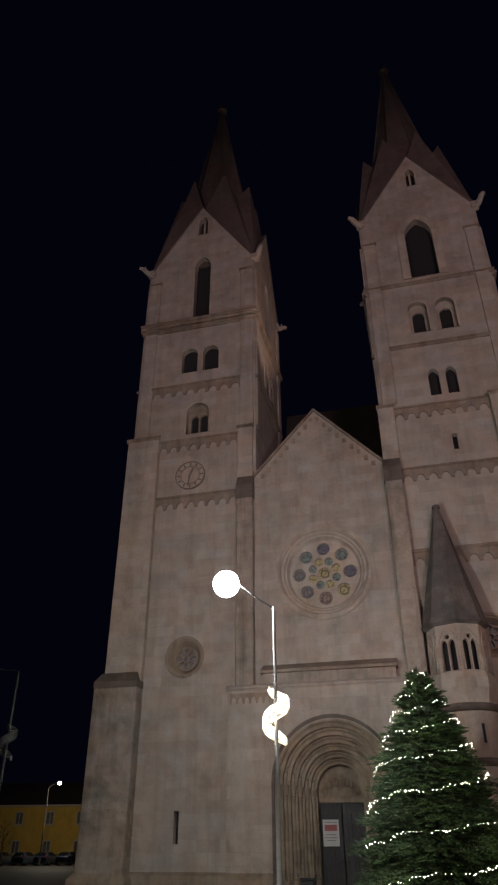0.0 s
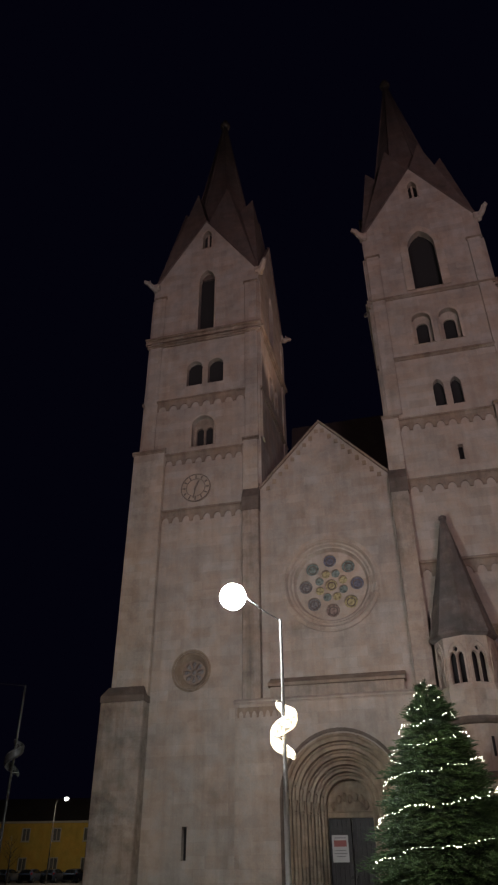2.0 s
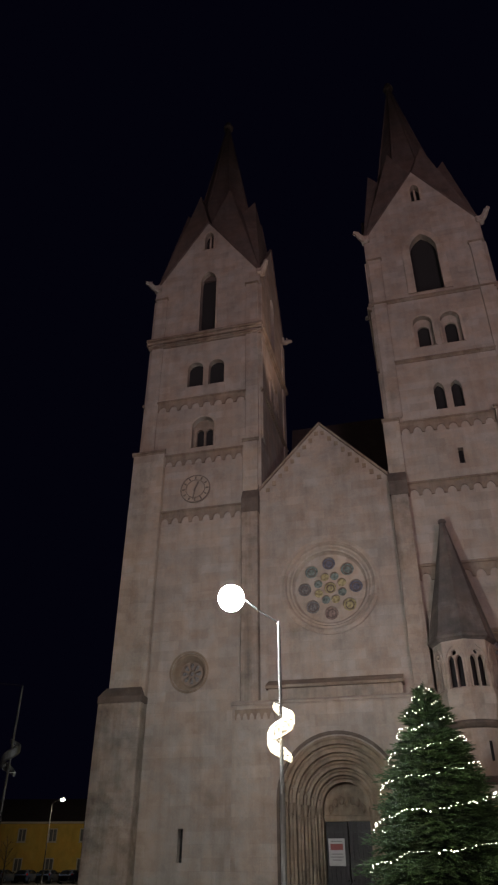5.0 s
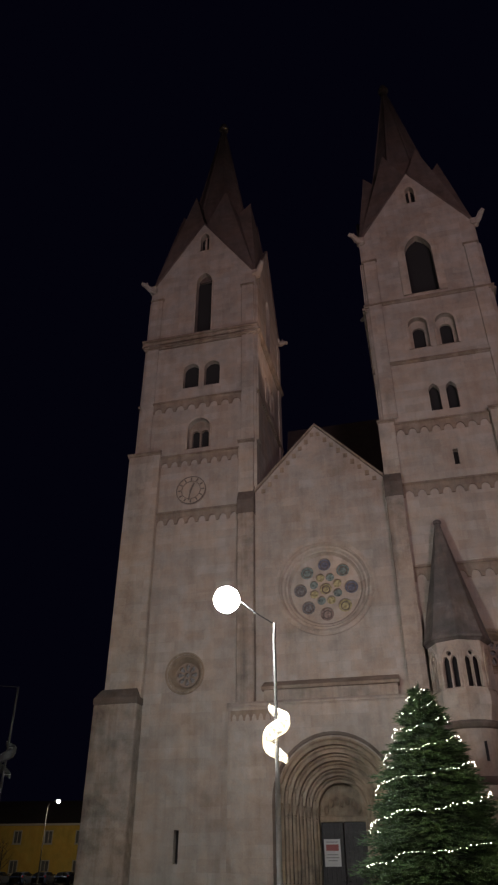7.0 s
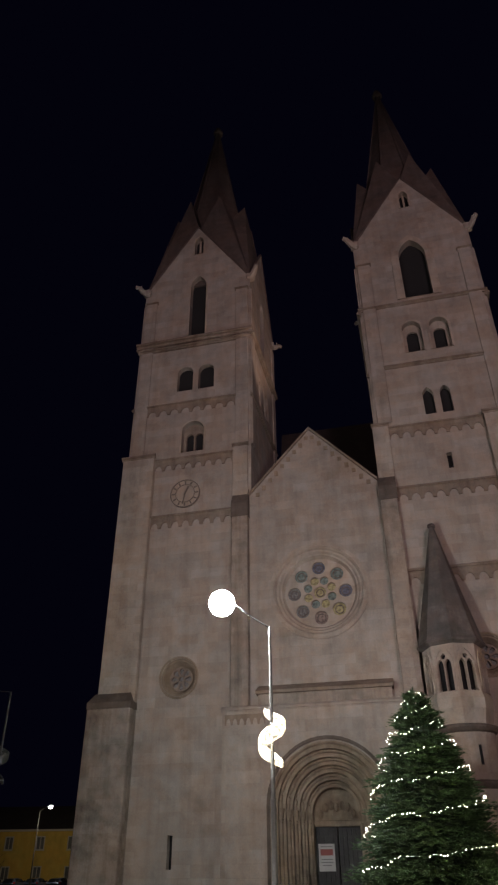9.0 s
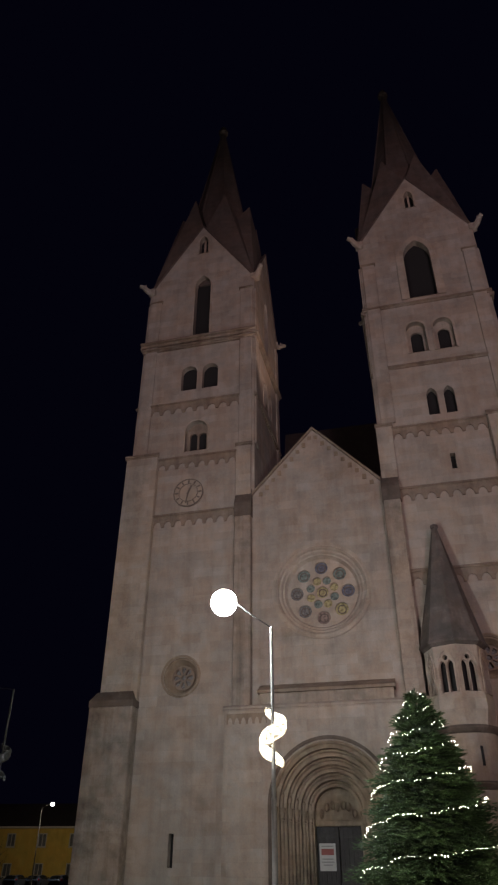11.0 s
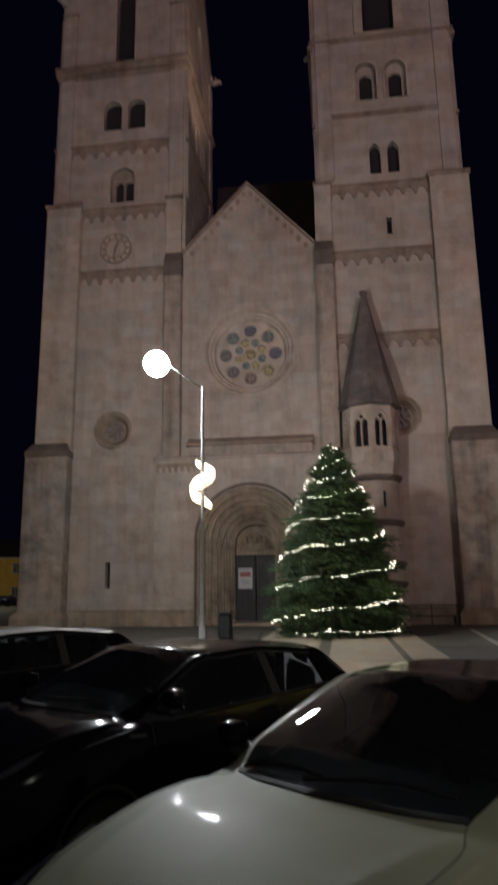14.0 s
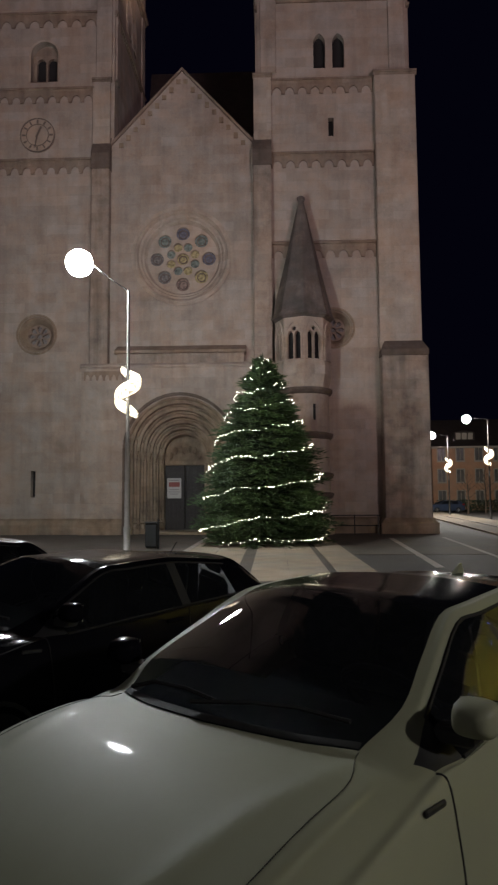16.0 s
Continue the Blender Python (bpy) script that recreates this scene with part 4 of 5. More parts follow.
loft(side_walk, [[(14.9, -9, z), (18.8, -9, z), (21.7, 16.5, z), (25.2, 50, z), (28, 75, z), (24.5, 70, z), (18.5, 22, z)] for z in (-0.05, 0.09)])
tagged(part("pavement", side_walk, "slab"), "pale lamplit pavement beside the street", "pavement", kind="structure")
strip("kerb", [(16.8, -6), (19.7, 18), (24, 60)], 0.18, 0.12, "kerb", "granite kerb along the pale pavement", "kerb")

# litter bin by the lamp
b = thing("litter_bin", "dark box-shaped litter bin on a post", "bin", pose(0.25, -10.3, 0))
bm = boxed(-0.23, 0.23, -0.22, 0.22, 0.06, 0.95, bevel=0.05)
part("body", bm, "bin", b)
part("lid", boxed(-0.25, 0.25, -0.25, 0.25, 0.95, 1.02, bevel=0.03), "bin", b)
part("post", boxed(0.22, 0.28, -0.04, 0.04, 0, 1.12), "bin", b)


# ---- houses ----
def house(name, label, x, y, turn, w, d, h, rh, wall, floors, cols, m_roof="roof", win=(1.0, 1.5), attic=True):
    H = thing(name, label, "house", pose(x, y, 0, 0, 0, turn))
    holes, wins = [], []
    fh = h / floors
    for f in range(floors):
        for c in range(cols):
            cx = -w / 2 + (c + 0.5) * w / cols
            z0 = f * fh + fh * 0.32
            wins.append((cx - win[0] / 2, cx + win[0] / 2, z0, z0 + win[1]))
    plate("wall", rect(-w / 2, w / 2, 0, h), [rect(*q) for q in wins], 0, 0.35, wall, H)
    part("wall", boxed(-w / 2, w / 2, 0.352, d, 0, h), wall, H)
    bm = bmesh.new()
    loft(bm, [[(-w / 2 - 0.4, -0.5, h), (-w / 2 - 0.4, d + 0.5, h), (-w / 2 - 0.4, d / 2, h + rh)], [(w / 2 + 0.4, -0.5, h), (w / 2 + 0.4, d + 0.5, h), (w / 2 + 0.4, d / 2, h + rh)]])
    part("roof", bm, m_roof, H)
    part("eave", boxed(-w / 2 - 0.3, w / 2 + 0.3, -0.45, 0.0, h - 0.25, h - 0.003, bevel=0.05), "trim", H)
    for a, b_, z0, z1 in wins:
        wd = part("window", boxed(a, b_, 0.2, 0.22, z0, z1), "pane", H)
        plate("frame", rect(a - 0.08, b_ + 0.08, z0 - 0.08, z1 + 0.08), [rect(a + 0.05, (a + b_) / 2 - 0.03, z0 + 0.05, z1 - 0.05), rect((a + b_) / 2 + 0.03, b_ - 0.05, z0 + 0.05, z1 - 0.05)], -0.02, 0.12, "trim", wd)
        part("sill", boxed(a - 0.12, b_ + 0.12, -0.12, -0.02, z0 - 0.16, z0 - 0.08), "trim", wd)
    if attic:
        for c in range(max(1, cols // 3)):
            cx = -w / 2 + (c + 0.5) * w / max(1, cols // 3)
            bm = bmesh.new()
            loft(bm, [[(cx - 1.4, y_, h + 0.8), (cx + 1.4, y_, h + 0.8), (cx + 1.4, y_, h + 2.0), (cx, y_, h + 2.3), (cx - 1.4, y_, h + 2.0)] for y_ in (0.8, d / 2)])
            dm = part("dormer", bm, m_roof, H)
            for k in range(3):
                part("pane", boxed(cx - 1.15 + k * 0.8, cx - 0.5 + k * 0.8, 0.75, 0.8, h + 1.0, h + 1.9), "trim", dm)
    return H


house("house", "three-storey salmon house with pale windows and dark roof", 40, 55, -4, 27, 11, 8.6, 4.2, "salmon", 3, 11, win=(1.05, 1.75))
house("house", "low yellow two-storey house with dark roof", -56, 62, 8, 36, 10, 7.1, 3.2, "ochre", 2, 8, win=(1.1, 1.5), attic=False)

# clipped hedge along the far pavement
rh = random.Random(3)
hv, hf = [], []
for i in range(5200):
    f = rh.random()
    p = Vector((25.0 + 12 * f + rh.uniform(-0.6, 0.6), 46 - 3 * f + rh.uniform(-0.6, 0.6), rh.uniform(0.02, 1.5) ** 0.9))
    d = Vector((rh.uniform(-1, 1), rh.uniform(-1, 1), rh.uniform(-0.4, 1))).normalized() * rh.uniform(0.1, 0.24)
    e = d.orthogonal().normalized() * 0.07
    k = len(hv)
    hv += [p, p + d * 0.5 + e, p + d, p + d * 0.5 - e]
    hf.append((k, k + 1, k + 2, k + 3))
me = bpy.data.meshes.new("hedge")
me.from_pydata(hv, [], hf)
tagged(link("hedge", me, "hedge"), "dark leafy hedge before the salmon house", "hedge", kind="stuff")


def bare_tree(x, y, h, seed):
    """A small leafless street tree: tapered trunk, forking limbs and twigs."""
    r = random.Random(seed)
    B = thing("bare_tree", "small leafless street tree in the dark", "tree", pose(x, y, 0), "street trees")
    bm = bmesh.new()
    loft(bm, [ring(0.05 * math.sin(z), 0, z, rr, 8) for z, rr in ((0, 0.14), (0.3, 0.1), (h * 0.4, 0.08), (h, 0.015))])
    part("trunk", bm, "bark", B)
    for i in range(16):
        z = h * (0.35 + 0.6 * i / 16)
        a = i * 2.4 + r.uniform(-0.3, 0.3)
        L = h * 0.32 * (1 - 0.6 * i / 16)
        p = Vector((0, 0, z))
        q = p + Vector((math.cos(a) * L, math.sin(a) * L, L * 0.8))
        bm = bmesh.new()
        tube(bm, [p, p.lerp(q, 0.5) + Vector((0, 0, -0.05)), q], 0.03, 5, 0.3)
        for k in range(5):
            s = p.lerp(q, r.uniform(0.35, 0.95))
            tube(bm, [s, s + Vector((r.uniform(-0.4, 0.4), r.uniform(-0.4, 0.4), r.uniform(0.15, 0.5)))], 0.01, 4, 0.3)
        part("limb", bm, "bark", B)
    return B


bare_tree(26.0, 38.0, 4.6, 1)
bare_tree(28.5, 40.0, 5.0, 2)
bare_tree(-44.5, 44.0, 4.5, 3)

strip("kerb", [(1.75, -3.0), (1.72, -14.0)], 0.2, 0.03, "kerb", "pale granite edging strip in the paving", "kerb")


# ---- parked cars ----
STX = [2.13, 2.10, 2.0, 1.8, 1.45, 1.1, 0.84, 0.66, 0.40, 0.10, -0.15, -0.55, -0.66, -1.1, -1.40, -1.62, -1.9, -2.06, -2.12]
COWL, HEAD, REARH, TAIL = 6, 9, 15, 17


def car_section(i, w, roof, cowl, belt):
    x = STX[i]
    zb = belt + 0.05 * (0.95 - x) / 3 if x < 0.95 else belt - 0.02 - 0.17 * ((x - 0.95) / 1.18) ** 1.7
    zh = cowl if x <= 0.95 else cowl - 0.05 * (x - 0.95) / 1.18 - 0.20 * max(0, (x - 1.2) / 0.93) ** 2.2
    nose = max(0.0, (x - 1.5) / 0.63)
    tail = max(0.0, (-x - 1.6) / 0.52)
    k = 1 - 0.20 * nose ** 2.5 - 0.10 * tail ** 2
    W = w * k
    low = 0.20 + 0.10 * nose ** 3 + 0.08 * tail ** 2
    sec = [(0.78 * W, low), (0.97 * W, low + 0.04), (W, 0.44), (W * 1.0, 0.60), (W * 0.985, 0.76), (W * 0.955, zb)]
    if i <= COWL:
        sec += [(W * 0.91, zb + 0.03), (W * 0.84, zh - 0.022), (W * (0.66 if i == COWL else 0.755 if i == COWL - 1 else 0.76), zh + 0.010), (W * 0.40, zh + 0.018), (0, zh + 0.026)]
    elif i <= HEAD:
        f = (STX[COWL] - x) / (STX[COWL] - STX[HEAD])
        yr, zr = w * (0.84 - 0.135 * f), cowl - 0.012 + (roof - 0.10 - cowl) * f ** 0.92
        c = cowl + 0.02 + (roof - 0.045 - cowl) * f ** 0.9
        sec += [(W * 0.935, zb + 0.02), (yr, max(zr, zb + 0.03)), (yr - 0.075, zr + 0.03), (yr * 0.5, c - 0.005), (0, c + 0.008)]
    elif i <= REARH:
        f = (STX[HEAD] - x) / (STX[HEAD] - STX[REARH])
        top = roof - 0.035 + 0.035 * math.sin(math.pi * min(1, f * 1.25)) - 0.07 * f * f
        yr = w * (0.705 - 0.03 * f)
        sec += [(W * 0.935, zb + 0.02), (yr + 0.02, top - 0.085), (yr - 0.045, top - 0.035), (yr * 0.5, top - 0.006), (0, top)]
    else:
        f = (STX[REARH] - x) / (STX[REARH] - STX[TAIL])
        top = (roof - 0.11) + (0.98 - roof + 0.11) * min(1, f) ** 1.1 if i < 18 else 0.86
        yr = w * (0.675 + 0.08 * min(1, f))
        sec += [(W * 0.93, min(zb + 0.02, top)), (yr + 0.03, top - 0.06), (yr - 0.02, top - 0.02), (yr * 0.5, top), (0, top + 0.01)]
    bul = 0.0
    if i in (COWL - 1, COWL):
        bul = 0.29
    elif i == COWL + 1:
        bul = 0.25
    elif i in (COWL + 2,):
        bul = 0.19
    elif i in (HEAD, HEAD + 1):
        bul = 0.12
    elif i < COWL - 1:
        bul = 0.16
    elif i > 15:
        bul = -0.07
    return [(x + bul * (1 - (y / w) ** 2), y, z) for y, z in sec]


def smooth_grid(P, nu, nv):
    """Catmull-Rom refinement of a grid of points."""
    def along(A, n):
        A = np.concatenate([2 * A[:1] - A[1:2], A, 2 * A[-1:] - A[-2:-1]])
        out = []
        for i in range(1, len(A) - 2):
            for k in range(n):
                t = k / n
                out.append(0.5 * (2 * A[i] + (A[i + 1] - A[i - 1]) * t + (2 * A[i - 1] - 5 * A[i] + 4 * A[i + 1] - A[i + 2]) * t * t + (3 * A[i] - A[i - 1] - 3 * A[i + 1] + A[i + 2]) * t ** 3))
        out.append(A[-2])
        return np.array(out)
    Q = along(P, nu)
    return np.swapaxes(along(np.swapaxes(Q, 0, 1), nv), 0, 1)


def build_car(label, paint, m, w=0.89, roof=1.46, cowl=1.03, belt=0.955, roof_mat=None, detail=True, fin=True, group="parked cars"):
    C = thing("car", label, "car", m, group)
    NU, NV = 4, 10
    P = np.array([car_section(i, w, roof, cowl, belt) for i in range(len(STX))])
    G = smooth_grid(P, NU, NV)
    # crease of the bonnet: the panel folds down outside a line that runs in towards the nose
    for i in range(COWL * NU + 1):
        u = i / NU
        yc = w * (0.295 + 0.075 * u)
        k = min(1.0, (COWL - u) / 0.5) * min(1.0, u / 2.0)
        edge = 0.0
        for j in range(G.shape[1] - 1, -1, -1):
            if j >= 8 * NV:
                edge = k * 0.06 * max(0.0, G[i, j, 1] - yc)
                G[i, j, 2] += k * 0.17 * max(0.0, 0.06 - abs(G[i, j, 1] - yc))
            G[i, j, 2] -= edge * min(1.0, max(0.0, (j / NV - 5) / 3))

    def cells(sel, sides=(1, -1)):
        """Faces of the shell for the chosen coarse cells, on the given sides."""
        bm = bmesh.new()
        cache = {}

        def v(i, j, s):
            x, y, z = G[i, j]
            key = (i, j, s if y > 1e-4 else 1)
            if key not in cache:
                cache[key] = bm.verts.new((x, s * max(0.0, y), z))
            return cache[key]
        for i in range(G.shape[0] - 1):
            for j in range(G.shape[1] - 1):
                if sel((i + 0.5) / NU, (j + 0.5) / NV):
                    for s in sides:
                        try:
                            bm.faces.new((v(i, j, s), v(i + 1, j, s), v(i + 1, j + 1, s), v(i, j + 1, s)))
                        except ValueError:
                            pass
        return bm

    def is_wind(u, v):
        return COWL < u < HEAD and v > 8

    def is_roof(u, v):
        return HEAD < u < REARH and v > 8

    def is_rear(u, v):
        return REARH < u < TAIL and v > 8

    def is_side(u, v):
        return COWL + 1 < u < 13.7 and 6 < v < 7 and not 11 < u < 12

    def is_black(u, v):
        return 6 < v < 7 and (COWL + 0.05 < u < COWL + 1 or 11 < u < 12)

    def is_bonnet(u, v):
        return 1 < u < COWL and v > 8

    part("body", cells(lambda i, j: not (is_wind(i, j) or is_roof(i, j) or is_rear(i, j) or is_side(i, j) or is_black(i, j) or is_bonnet(i, j))), paint, C, smooth=True)
    part("bonnet", cells(is_bonnet), paint, C, smooth=True)
    part("windscreen", cells(is_wind), "carglass", C, "dark curved windscreen glass", smooth=True)
    part("roof", cells(is_roof), roof_mat or paint, C, smooth=True)
    part("rear_window", cells(is_rear), "carglass", C, "dark rear glass", smooth=True)
    for sd in (1, -1):
        for lo, hi in ((COWL + 1, 11), (12, 13.7)):
            part("side_window", cells(lambda u, v: is_side(u, v) and lo < u < hi, (sd,)), "carglass", C, "dark side glass", smooth=True)
        for lo, hi in ((COWL, COWL + 1), (11, 12)):
            part("pillar_trim", cells(lambda u, v: is_black(u, v) and lo < u < hi, (sd,)), "blacktrim", C, "black pillar trim", smooth=True)
    part("underbody", boxed(-1.95, 1.95, -w * 0.75, w * 0.75, 0.17, 0.3), "blacktrim", C)

    def at(u, v_, s=1, lift=0.0):
        """A point of the shell by its coarse grid place."""
        fi, fj = u * NU, v_ * NV
        i, j = min(int(fi), G.shape[0] - 2), min(int(fj), G.shape[1] - 2)
        a, b_ = fi - i, fj - j
        p = (G[i, j] * (1 - a) + G[i + 1, j] * a) * (1 - b_) + (G[i, j + 1] * (1 - a) + G[i + 1, j + 1] * a) * b_
        return Vector((p[0], s * p[1], p[2])) + Vector((0, s * lift, lift))

    def seam(name, pts, r=0.004, mat="shadow", parent=C):
        bm = bmesh.new()
        tube(bm, pts, r, 5)
        return part(name, bm, mat, parent)

    # wheels in their arches
    for x in (1.32, -1.30):
        for s in (1, -1):
            bm = bmesh.new()
            loft(bm, [[(x + r * math.cos(a), s * y, 0.32 + r * math.sin(a)) for a in [i * math.tau / 28 for i in range(28)]] for y, r in ((w * 0.72, 0.37), (w * 1.003, 0.37), (w * 1.006, 0.345), (w * 0.99, 0.34))], cap=True)
            part("wheel_arch", bm, "blacktrim", C)
            bm = bmesh.new()
            loft(bm, [[(x + r * math.cos(a), s * y, 0.315 + r * math.sin(a)) for a in [i * math.tau / 32 for i in range(32)]] for y, r in ((w * 0.80, 0.30), (w * 0.82, 0.315), (w * 0.99, 0.315), (w * 1.01, 0.30), (w * 1.01, 0.21))])
            wh = part("wheel", bm, "rubber", C)
            bm = bmesh.new()
            for k in range(5):
                a = k * math.tau / 5
                tube(bm, [(x + 0.03 * math.cos(a), s * w * 1.015, 0.315 + 0.03 * math.sin(a)), (x + 0.2 * math.cos(a), s * w * 1.018, 0.315 + 0.2 * math.sin(a))], 0.028, 6)
            bmesh.ops.create_cone(bm, cap_ends=True, segments=20, radius1=0.06, radius2=0.05, depth=0.03, matrix=pose(x, s * w * 1.015, 0.315, 90))
            part("rim", bm, "rim", wh)
    for s in (1, -1):
        # shut lines: bonnet edge, doors, fuel of shape
        seam("bonnet_gap", [at(u, 8.0, s, 0.001) for u in np.linspace(1.2, 5.95, 22)], 0.0016, "shadow")
        for u in (5.95, 11.5, 14.1):
            seam("door_gap", [at(u, v_, s, 0.001) for v_ in np.linspace(1.3, 5.9, 14)], 0.0045)
        seam("sill_gap", [at(u, 1.5, s, 0.001) for u in np.linspace(5.95, 14.1, 14)], 0.0045)
        seam("window_seal", [at(u, 6.0, s, 0.003) for u in np.linspace(6.98, 14.0, 22)], 0.009)
        seam("window_seal", [at(u, 7.0, s, 0.003) for u in np.linspace(6.98, 14.0, 26)], 0.009)
        # handles
        for u in (10.6, 13.3):
            p = at(u, 4.6, s, 0.012)
            part("door_handle", boxed(p.x - 0.1, p.x + 0.1, p.y - 0.018, p.y + 0.018, p.z - 0.014, p.z + 0.014, bevel=0.008), paint, C)
        # side vent bar
        p = at(5.38, 4.85, s, 0.004)
        bm = boxed(-0.078, 0.078, -0.008, 0.008, -0.011, 0.011, bevel=0.005)
        bmesh.ops.transform(bm, matrix=Matrix.Translation(p) @ Matrix.Rotation(radians(-6), 4, "Y"), verts=bm.verts)
        part("side_vent", bm, "blacktrim", C, "black wing vent")
        # door mirror
        p = at(7.6, 6.0, s, 0.0) + Vector((0.17, -0.06 * s, 0.065))
        mr = part("mirror_foot", boxed(p.x - 0.05, p.x + 0.05, min(p.y - s * 0.03, p.y + s * 0.12), max(p.y - s * 0.03, p.y + s * 0.12), p.z - 0.015, p.z + 0.045, bevel=0.012), "blacktrim", C)
        bm = bmesh.new()
        loft(bm, [[(p.x + fx, p.y + s * (0.12 + ky * 0.08 * math.copysign(abs(math.cos(a)) ** 0.6, math.cos(a))), p.z + 0.085 + kz * 0.066 * math.copysign(abs(math.sin(a)) ** 0.6, math.sin(a))) for a in [q * math.tau / 24 for q in range(24)]]
                  for fx, ky, kz in ((-0.025, 0.97, 0.97), (-0.01, 1.0, 1.0), (0.03, 0.98, 0.95), (0.065, 0.86, 0.80), (0.09, 0.62, 0.55), (0.1, 0.3, 0.25))])
        # far-side shell coloured black for its unlit look; near side has body paint
        part("mirror_shell", bm, paint if s > 0 else "black", mr, smooth=True)
        bm = boxed(p.x - 0.026, p.x - 0.021, min(p.y + s * 0.05, p.y + s * 0.19), max(p.y + s * 0.05, p.y + s * 0.19), p.z + 0.025, p.z + 0.145, bevel=0.002)
        part("mirror_glass", bm, "chrome", mr)
        # lamps
        bm = bmesh.new()
        loft(bm, [[at(u, lo + (hi - lo) * q / 3, s, 0.012) for q in range(4)] for u, lo, hi in ((0.9, 5.2, 6.85), (1.5, 5.2, 7.0), (2.2, 5.4, 7.15), (2.8, 5.9, 7.2), (3.15, 6.4, 7.3), (3.38, 6.85, 7.3), (3.5, 7.05, 7.22))], cap=False, closed=False)
        part("headlamp", bm, "headlamp", C, "clear headlamp", smooth=True)
        bm = bmesh.new()
        loft(bm, [[at(u, v_, s, 0.01) for v_ in (4.3, 4.9, 5.5, 5.9)] for u in (15.7, 16.2, 16.7, 17.0)], cap=False, closed=False)
        part("tail_lamp", bm, "taillamp", C, "red tail lamp", smooth=True)
    part("grille", boxed(2.2, 2.285, -0.5, 0.5, 0.34, 0.46, bevel=0.02), "blacktrim", C)
    part("number_plate", boxed(2.285, 2.3, -0.26, 0.26, 0.47, 0.58, bevel=0.003), "paper", C)
    # wipers on the cowl
    part("cowl_panel", cowl_strip(at), "rubber", C)
    seam("wiper", [at(6.15, 8.35, -1, 0.02), at(6.45, 8.9, -1, 0.025), at(6.5, 9.5, -1, 0.022), at(6.42, 9.95, -1, 0.018)], 0.009)
    seam("wiper", [at(6.2, 9.75, -1, 0.03), at(6.5, 9.7, 1, 0.025), at(6.6, 9.2, 1, 0.022), at(6.5, 8.5, 1, 0.018)], 0.009)
    # shark-fin aerial
    if fin:
        p = at(14.6, 10, 1)
        bm = bmesh.new()
        loft(bm, [[(p.x + 0.075, -0.02, p.z - 0.01), (p.x + 0.075, 0.02, p.z - 0.01), (p.x - 0.075, 0.025, p.z - 0.01), (p.x - 0.075, -0.025, p.z - 0.01)], [(p.x - 0.055, -0.006, p.z + 0.06), (p.x - 0.055, 0.006, p.z + 0.06), (p.x - 0.075, 0.008, p.z + 0.06), (p.x - 0.075, -0.008, p.z + 0.06)]])
        part("aerial_fin", bm, paint, C)
    else:
        p = at(13.9, 10, 1)
        seam("whip_aerial", [p, p + Vector((-0.03, 0, 0.03)), p + Vector((-0.1, 0, 0.1))], 0.006, "rubber")
    if detail:
        # cabin: dashboard, wheel, seats
        part("dashboard", boxed(0.45, 0.98, -0.66, 0.66, 0.72, 0.94, bevel=0.05), "dash", C)
        bm = bmesh.new()
        cen = Vector((0.32, 0.34, 0.92))
        tube(bm, [cen + Vector((0.08 * math.sin(a), 0.18 * math.cos(a), 0.17 * math.sin(a))) for a in [i * math.tau / 20 for i in range(21)]], 0.016, 6)
        tube(bm, [cen + Vector((0, -0.17, 0)), cen + Vector((0, 0.17, 0))], 0.02, 6)
        part("steering_wheel", bm, "dash", C)
        for x in (-0.25, -1.05):
            for y in (0.36, -0.36):
                st = part("seat", boxed(x - 0.25, x + 0.28, y - 0.25, y + 0.25, 0.32, 0.52, bevel=0.06), "seat", C)
                bm = boxed(-0.07, 0.07, -0.24, 0.24, 0, 0.62, bevel=0.06)
                bmesh.ops.transform(bm, matrix=pose(x - 0.24, y, 0.48, 0, -14), verts=bm.verts)
                part("seat_back", bm, "seat", st)
                part("headrest", boxed(x - 0.46, x - 0.36, y - 0.13, y + 0.13, 1.1, 1.28, bevel=0.04), "seat", st)
        bm = boxed(-0.02, 0.02, -0.12, 0.12, -0.035, 0.035, bevel=0.012)
        bmesh.ops.transform(bm, matrix=pose(0.12, 0, roof - 0.14), verts=bm.verts)
        part("rear_view_mirror", bm, "dash", C)
        part("cabin_floor", boxed(-1.7, 0.95, -0.7, 0.7, 0.28, 0.32), "dash", C)
    return C


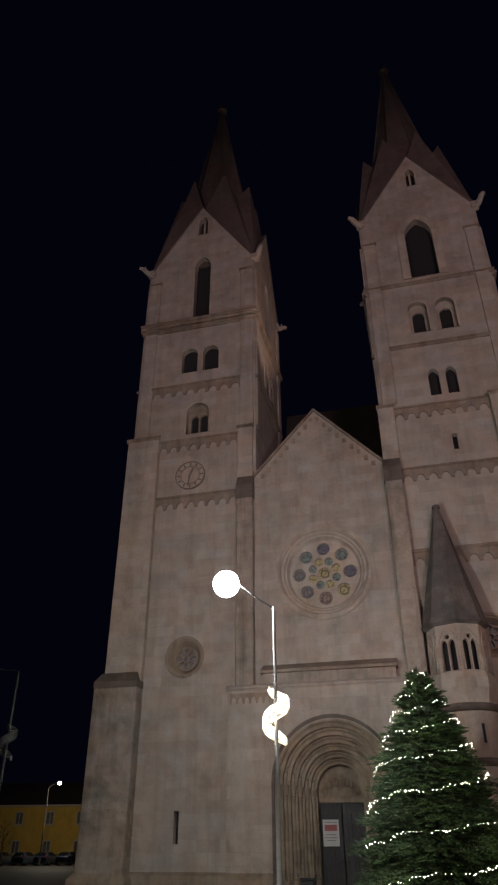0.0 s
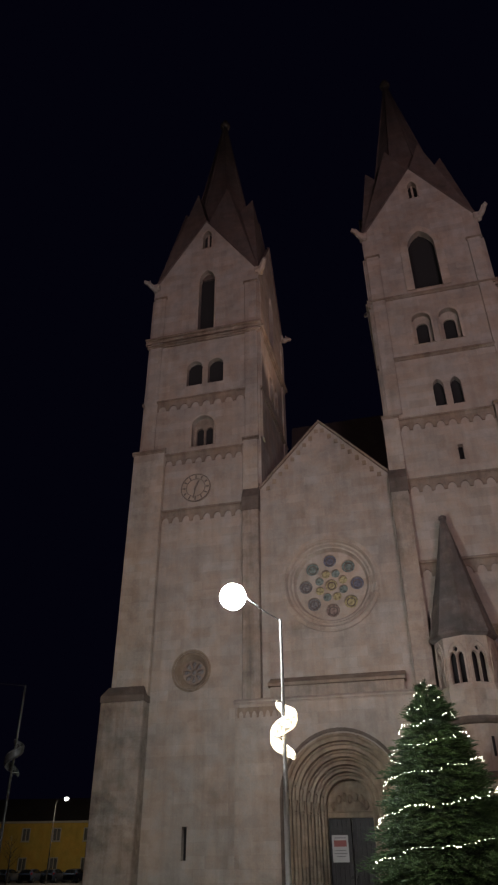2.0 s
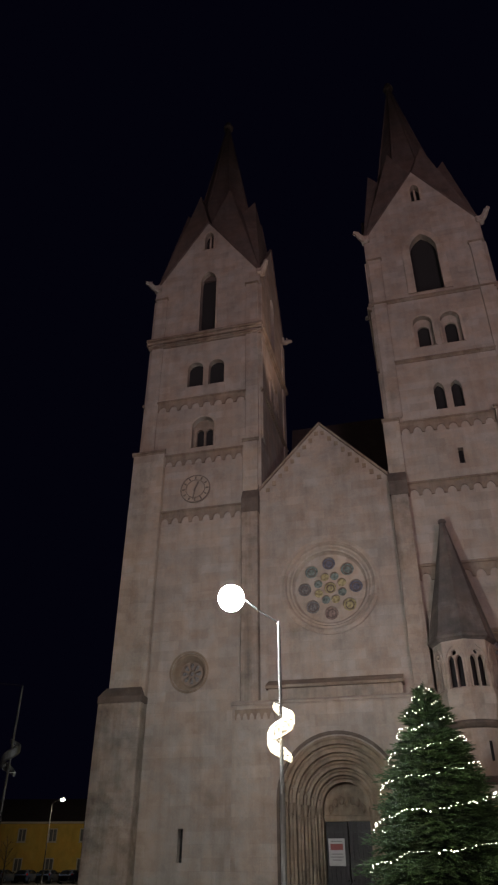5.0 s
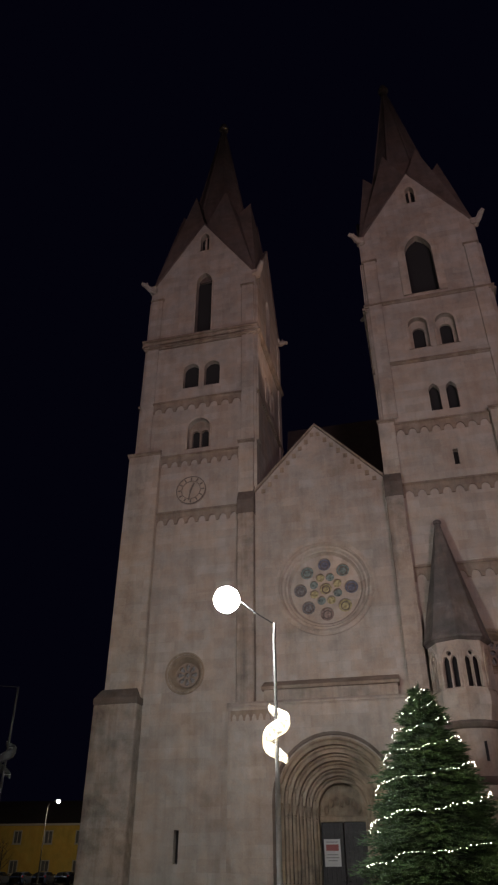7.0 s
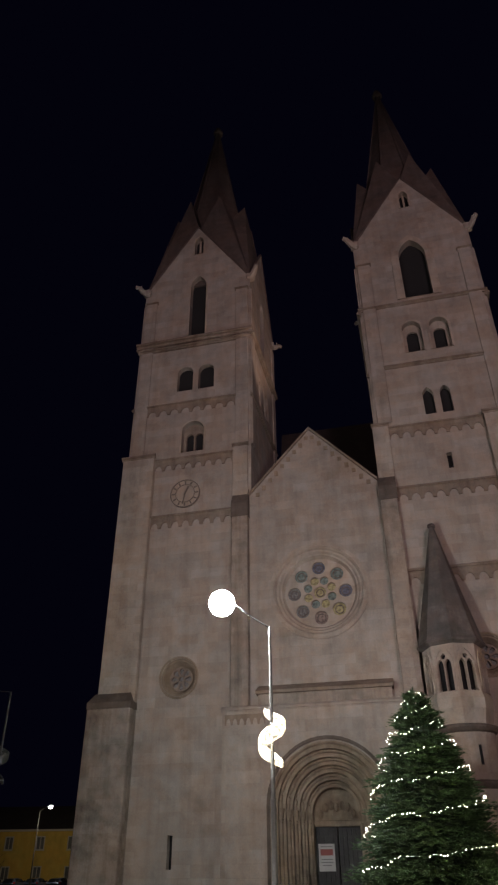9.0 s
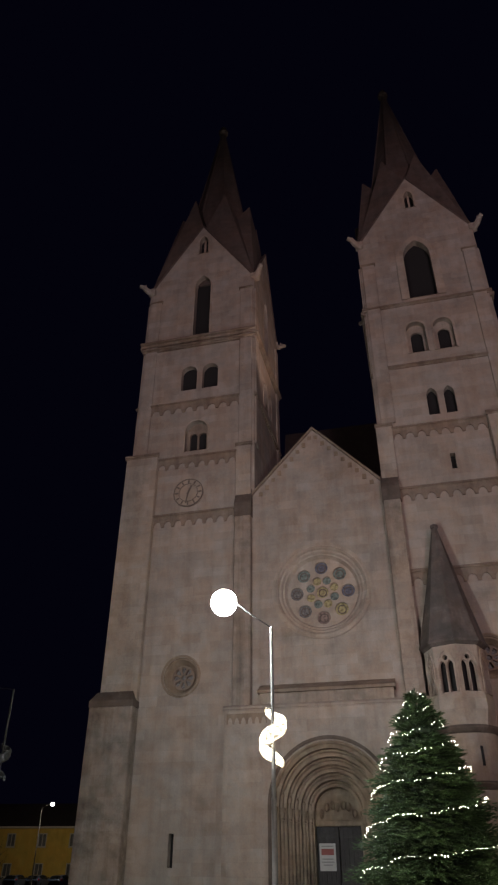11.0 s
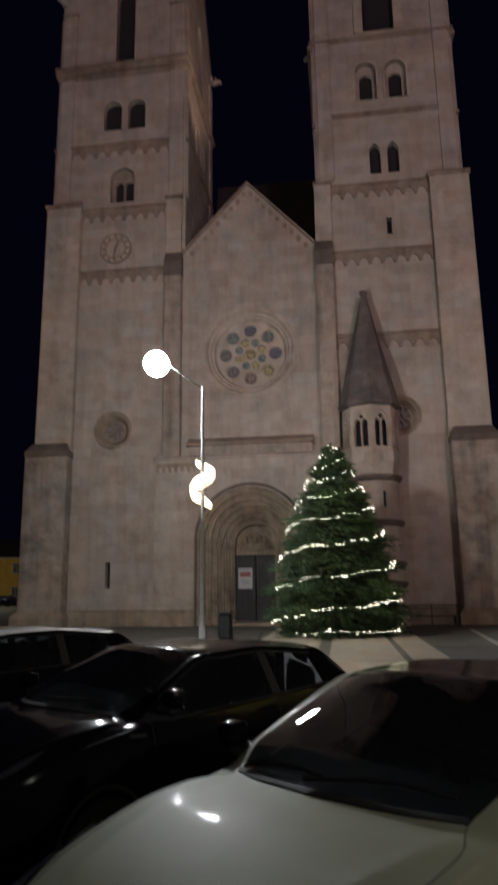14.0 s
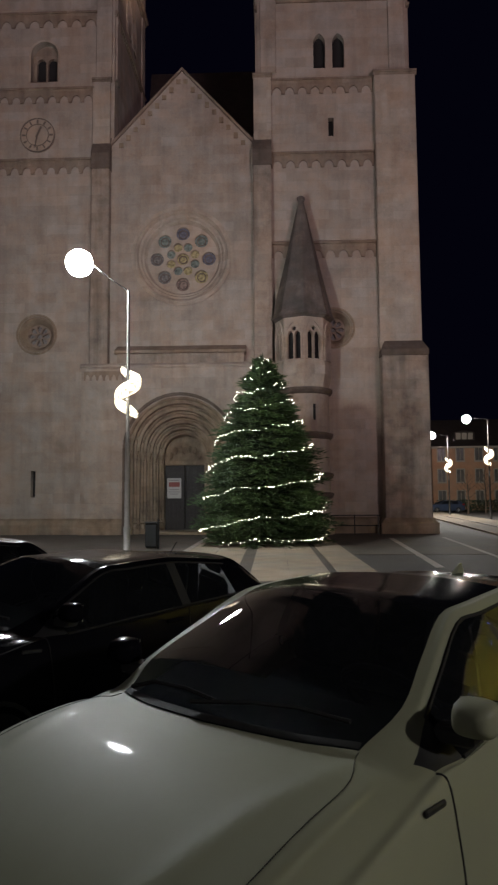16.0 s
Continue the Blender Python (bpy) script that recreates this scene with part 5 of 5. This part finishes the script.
def cowl_strip(at):
    """The black scuttle under the windscreen."""
    bm = bmesh.new()
    row = [at(6.0, v_, -1) for v_ in np.linspace(8.0, 10, 10)] + [at(6.0, v_, 1) for v_ in np.linspace(10, 8.0, 10)][1:]
    row2 = [at(6.16, v_, -1) for v_ in np.linspace(8.05, 10, 10)] + [at(6.16, v_, 1) for v_ in np.linspace(10, 8.05, 10)][1:]
    lift = Vector((0, 0, 0.006))
    loft(bm, [[p + lift for p in row], [p + lift for p in row2]], cap=False, closed=False)
    return bm


HEADING = 234.5
build_car("pearl-white hatchback parked on the square with black roof", "silver", pose(5.2, -32.35, 0, 0, 0, HEADING), roof_mat="roofglass")
build_car("black hatchback parked on the square", "black", pose(3.06, -30.22, 0, 0, 0, HEADING + 4), roof=1.445, belt=0.96, cowl=1.02, fin=False)
build_car("dark car with pale roof parked beyond the black one", "black", pose(0.2, -27.9, 0, 0, 0, HEADING + 2), roof=1.46, roof_mat="white", fin=False)
far = build_car("dark car parked before the yellow house", "blue", pose(-46, 52, 0, 0, 0, 95), detail=False, group="far parked cars")
for x, y in ((-43.2, 52.3), (-49, 51.5), (-40.5, 52.8)):
    copy_thing(far, pose(x, y, 0, 0, 0, 95))
copy_thing(far, pose(25.0, 44.0, 0, 0, 0, 190))


# floodlit yellow house across the square, which shows in the car's side glass
yh = house("house", "floodlit yellow house with blue star lights", 31, -20, -90, 40, 9, 7.9, 3.0, "lemon", 2, 9, win=(1.0, 1.4), attic=False)
for x, z in ((0.2, 6.9), (-2.1, 6.2), (-4.4, 6.9), (2.2, 6.1), (4.4, 6.9)):
    bm = bmesh.new()
    for k in range(5):
        a = k * math.tau / 5
        loft(bm, [[(x + 0.1 * math.cos(a + e), -0.12, z + 0.1 * math.sin(a + e)) for e in (-0.6, 0.6)] + [(x, -0.2, z)], [(x + 0.30 * math.cos(a), -0.13, z + 0.30 * math.sin(a)), (x + 0.301 * math.cos(a), -0.14, z + 0.30 * math.sin(a)), (x + 0.30 * math.cos(a), -0.15, z + 0.301 * math.sin(a))]])
    part("star_light", bm, "board_blue", yh, "glowing blue star light")
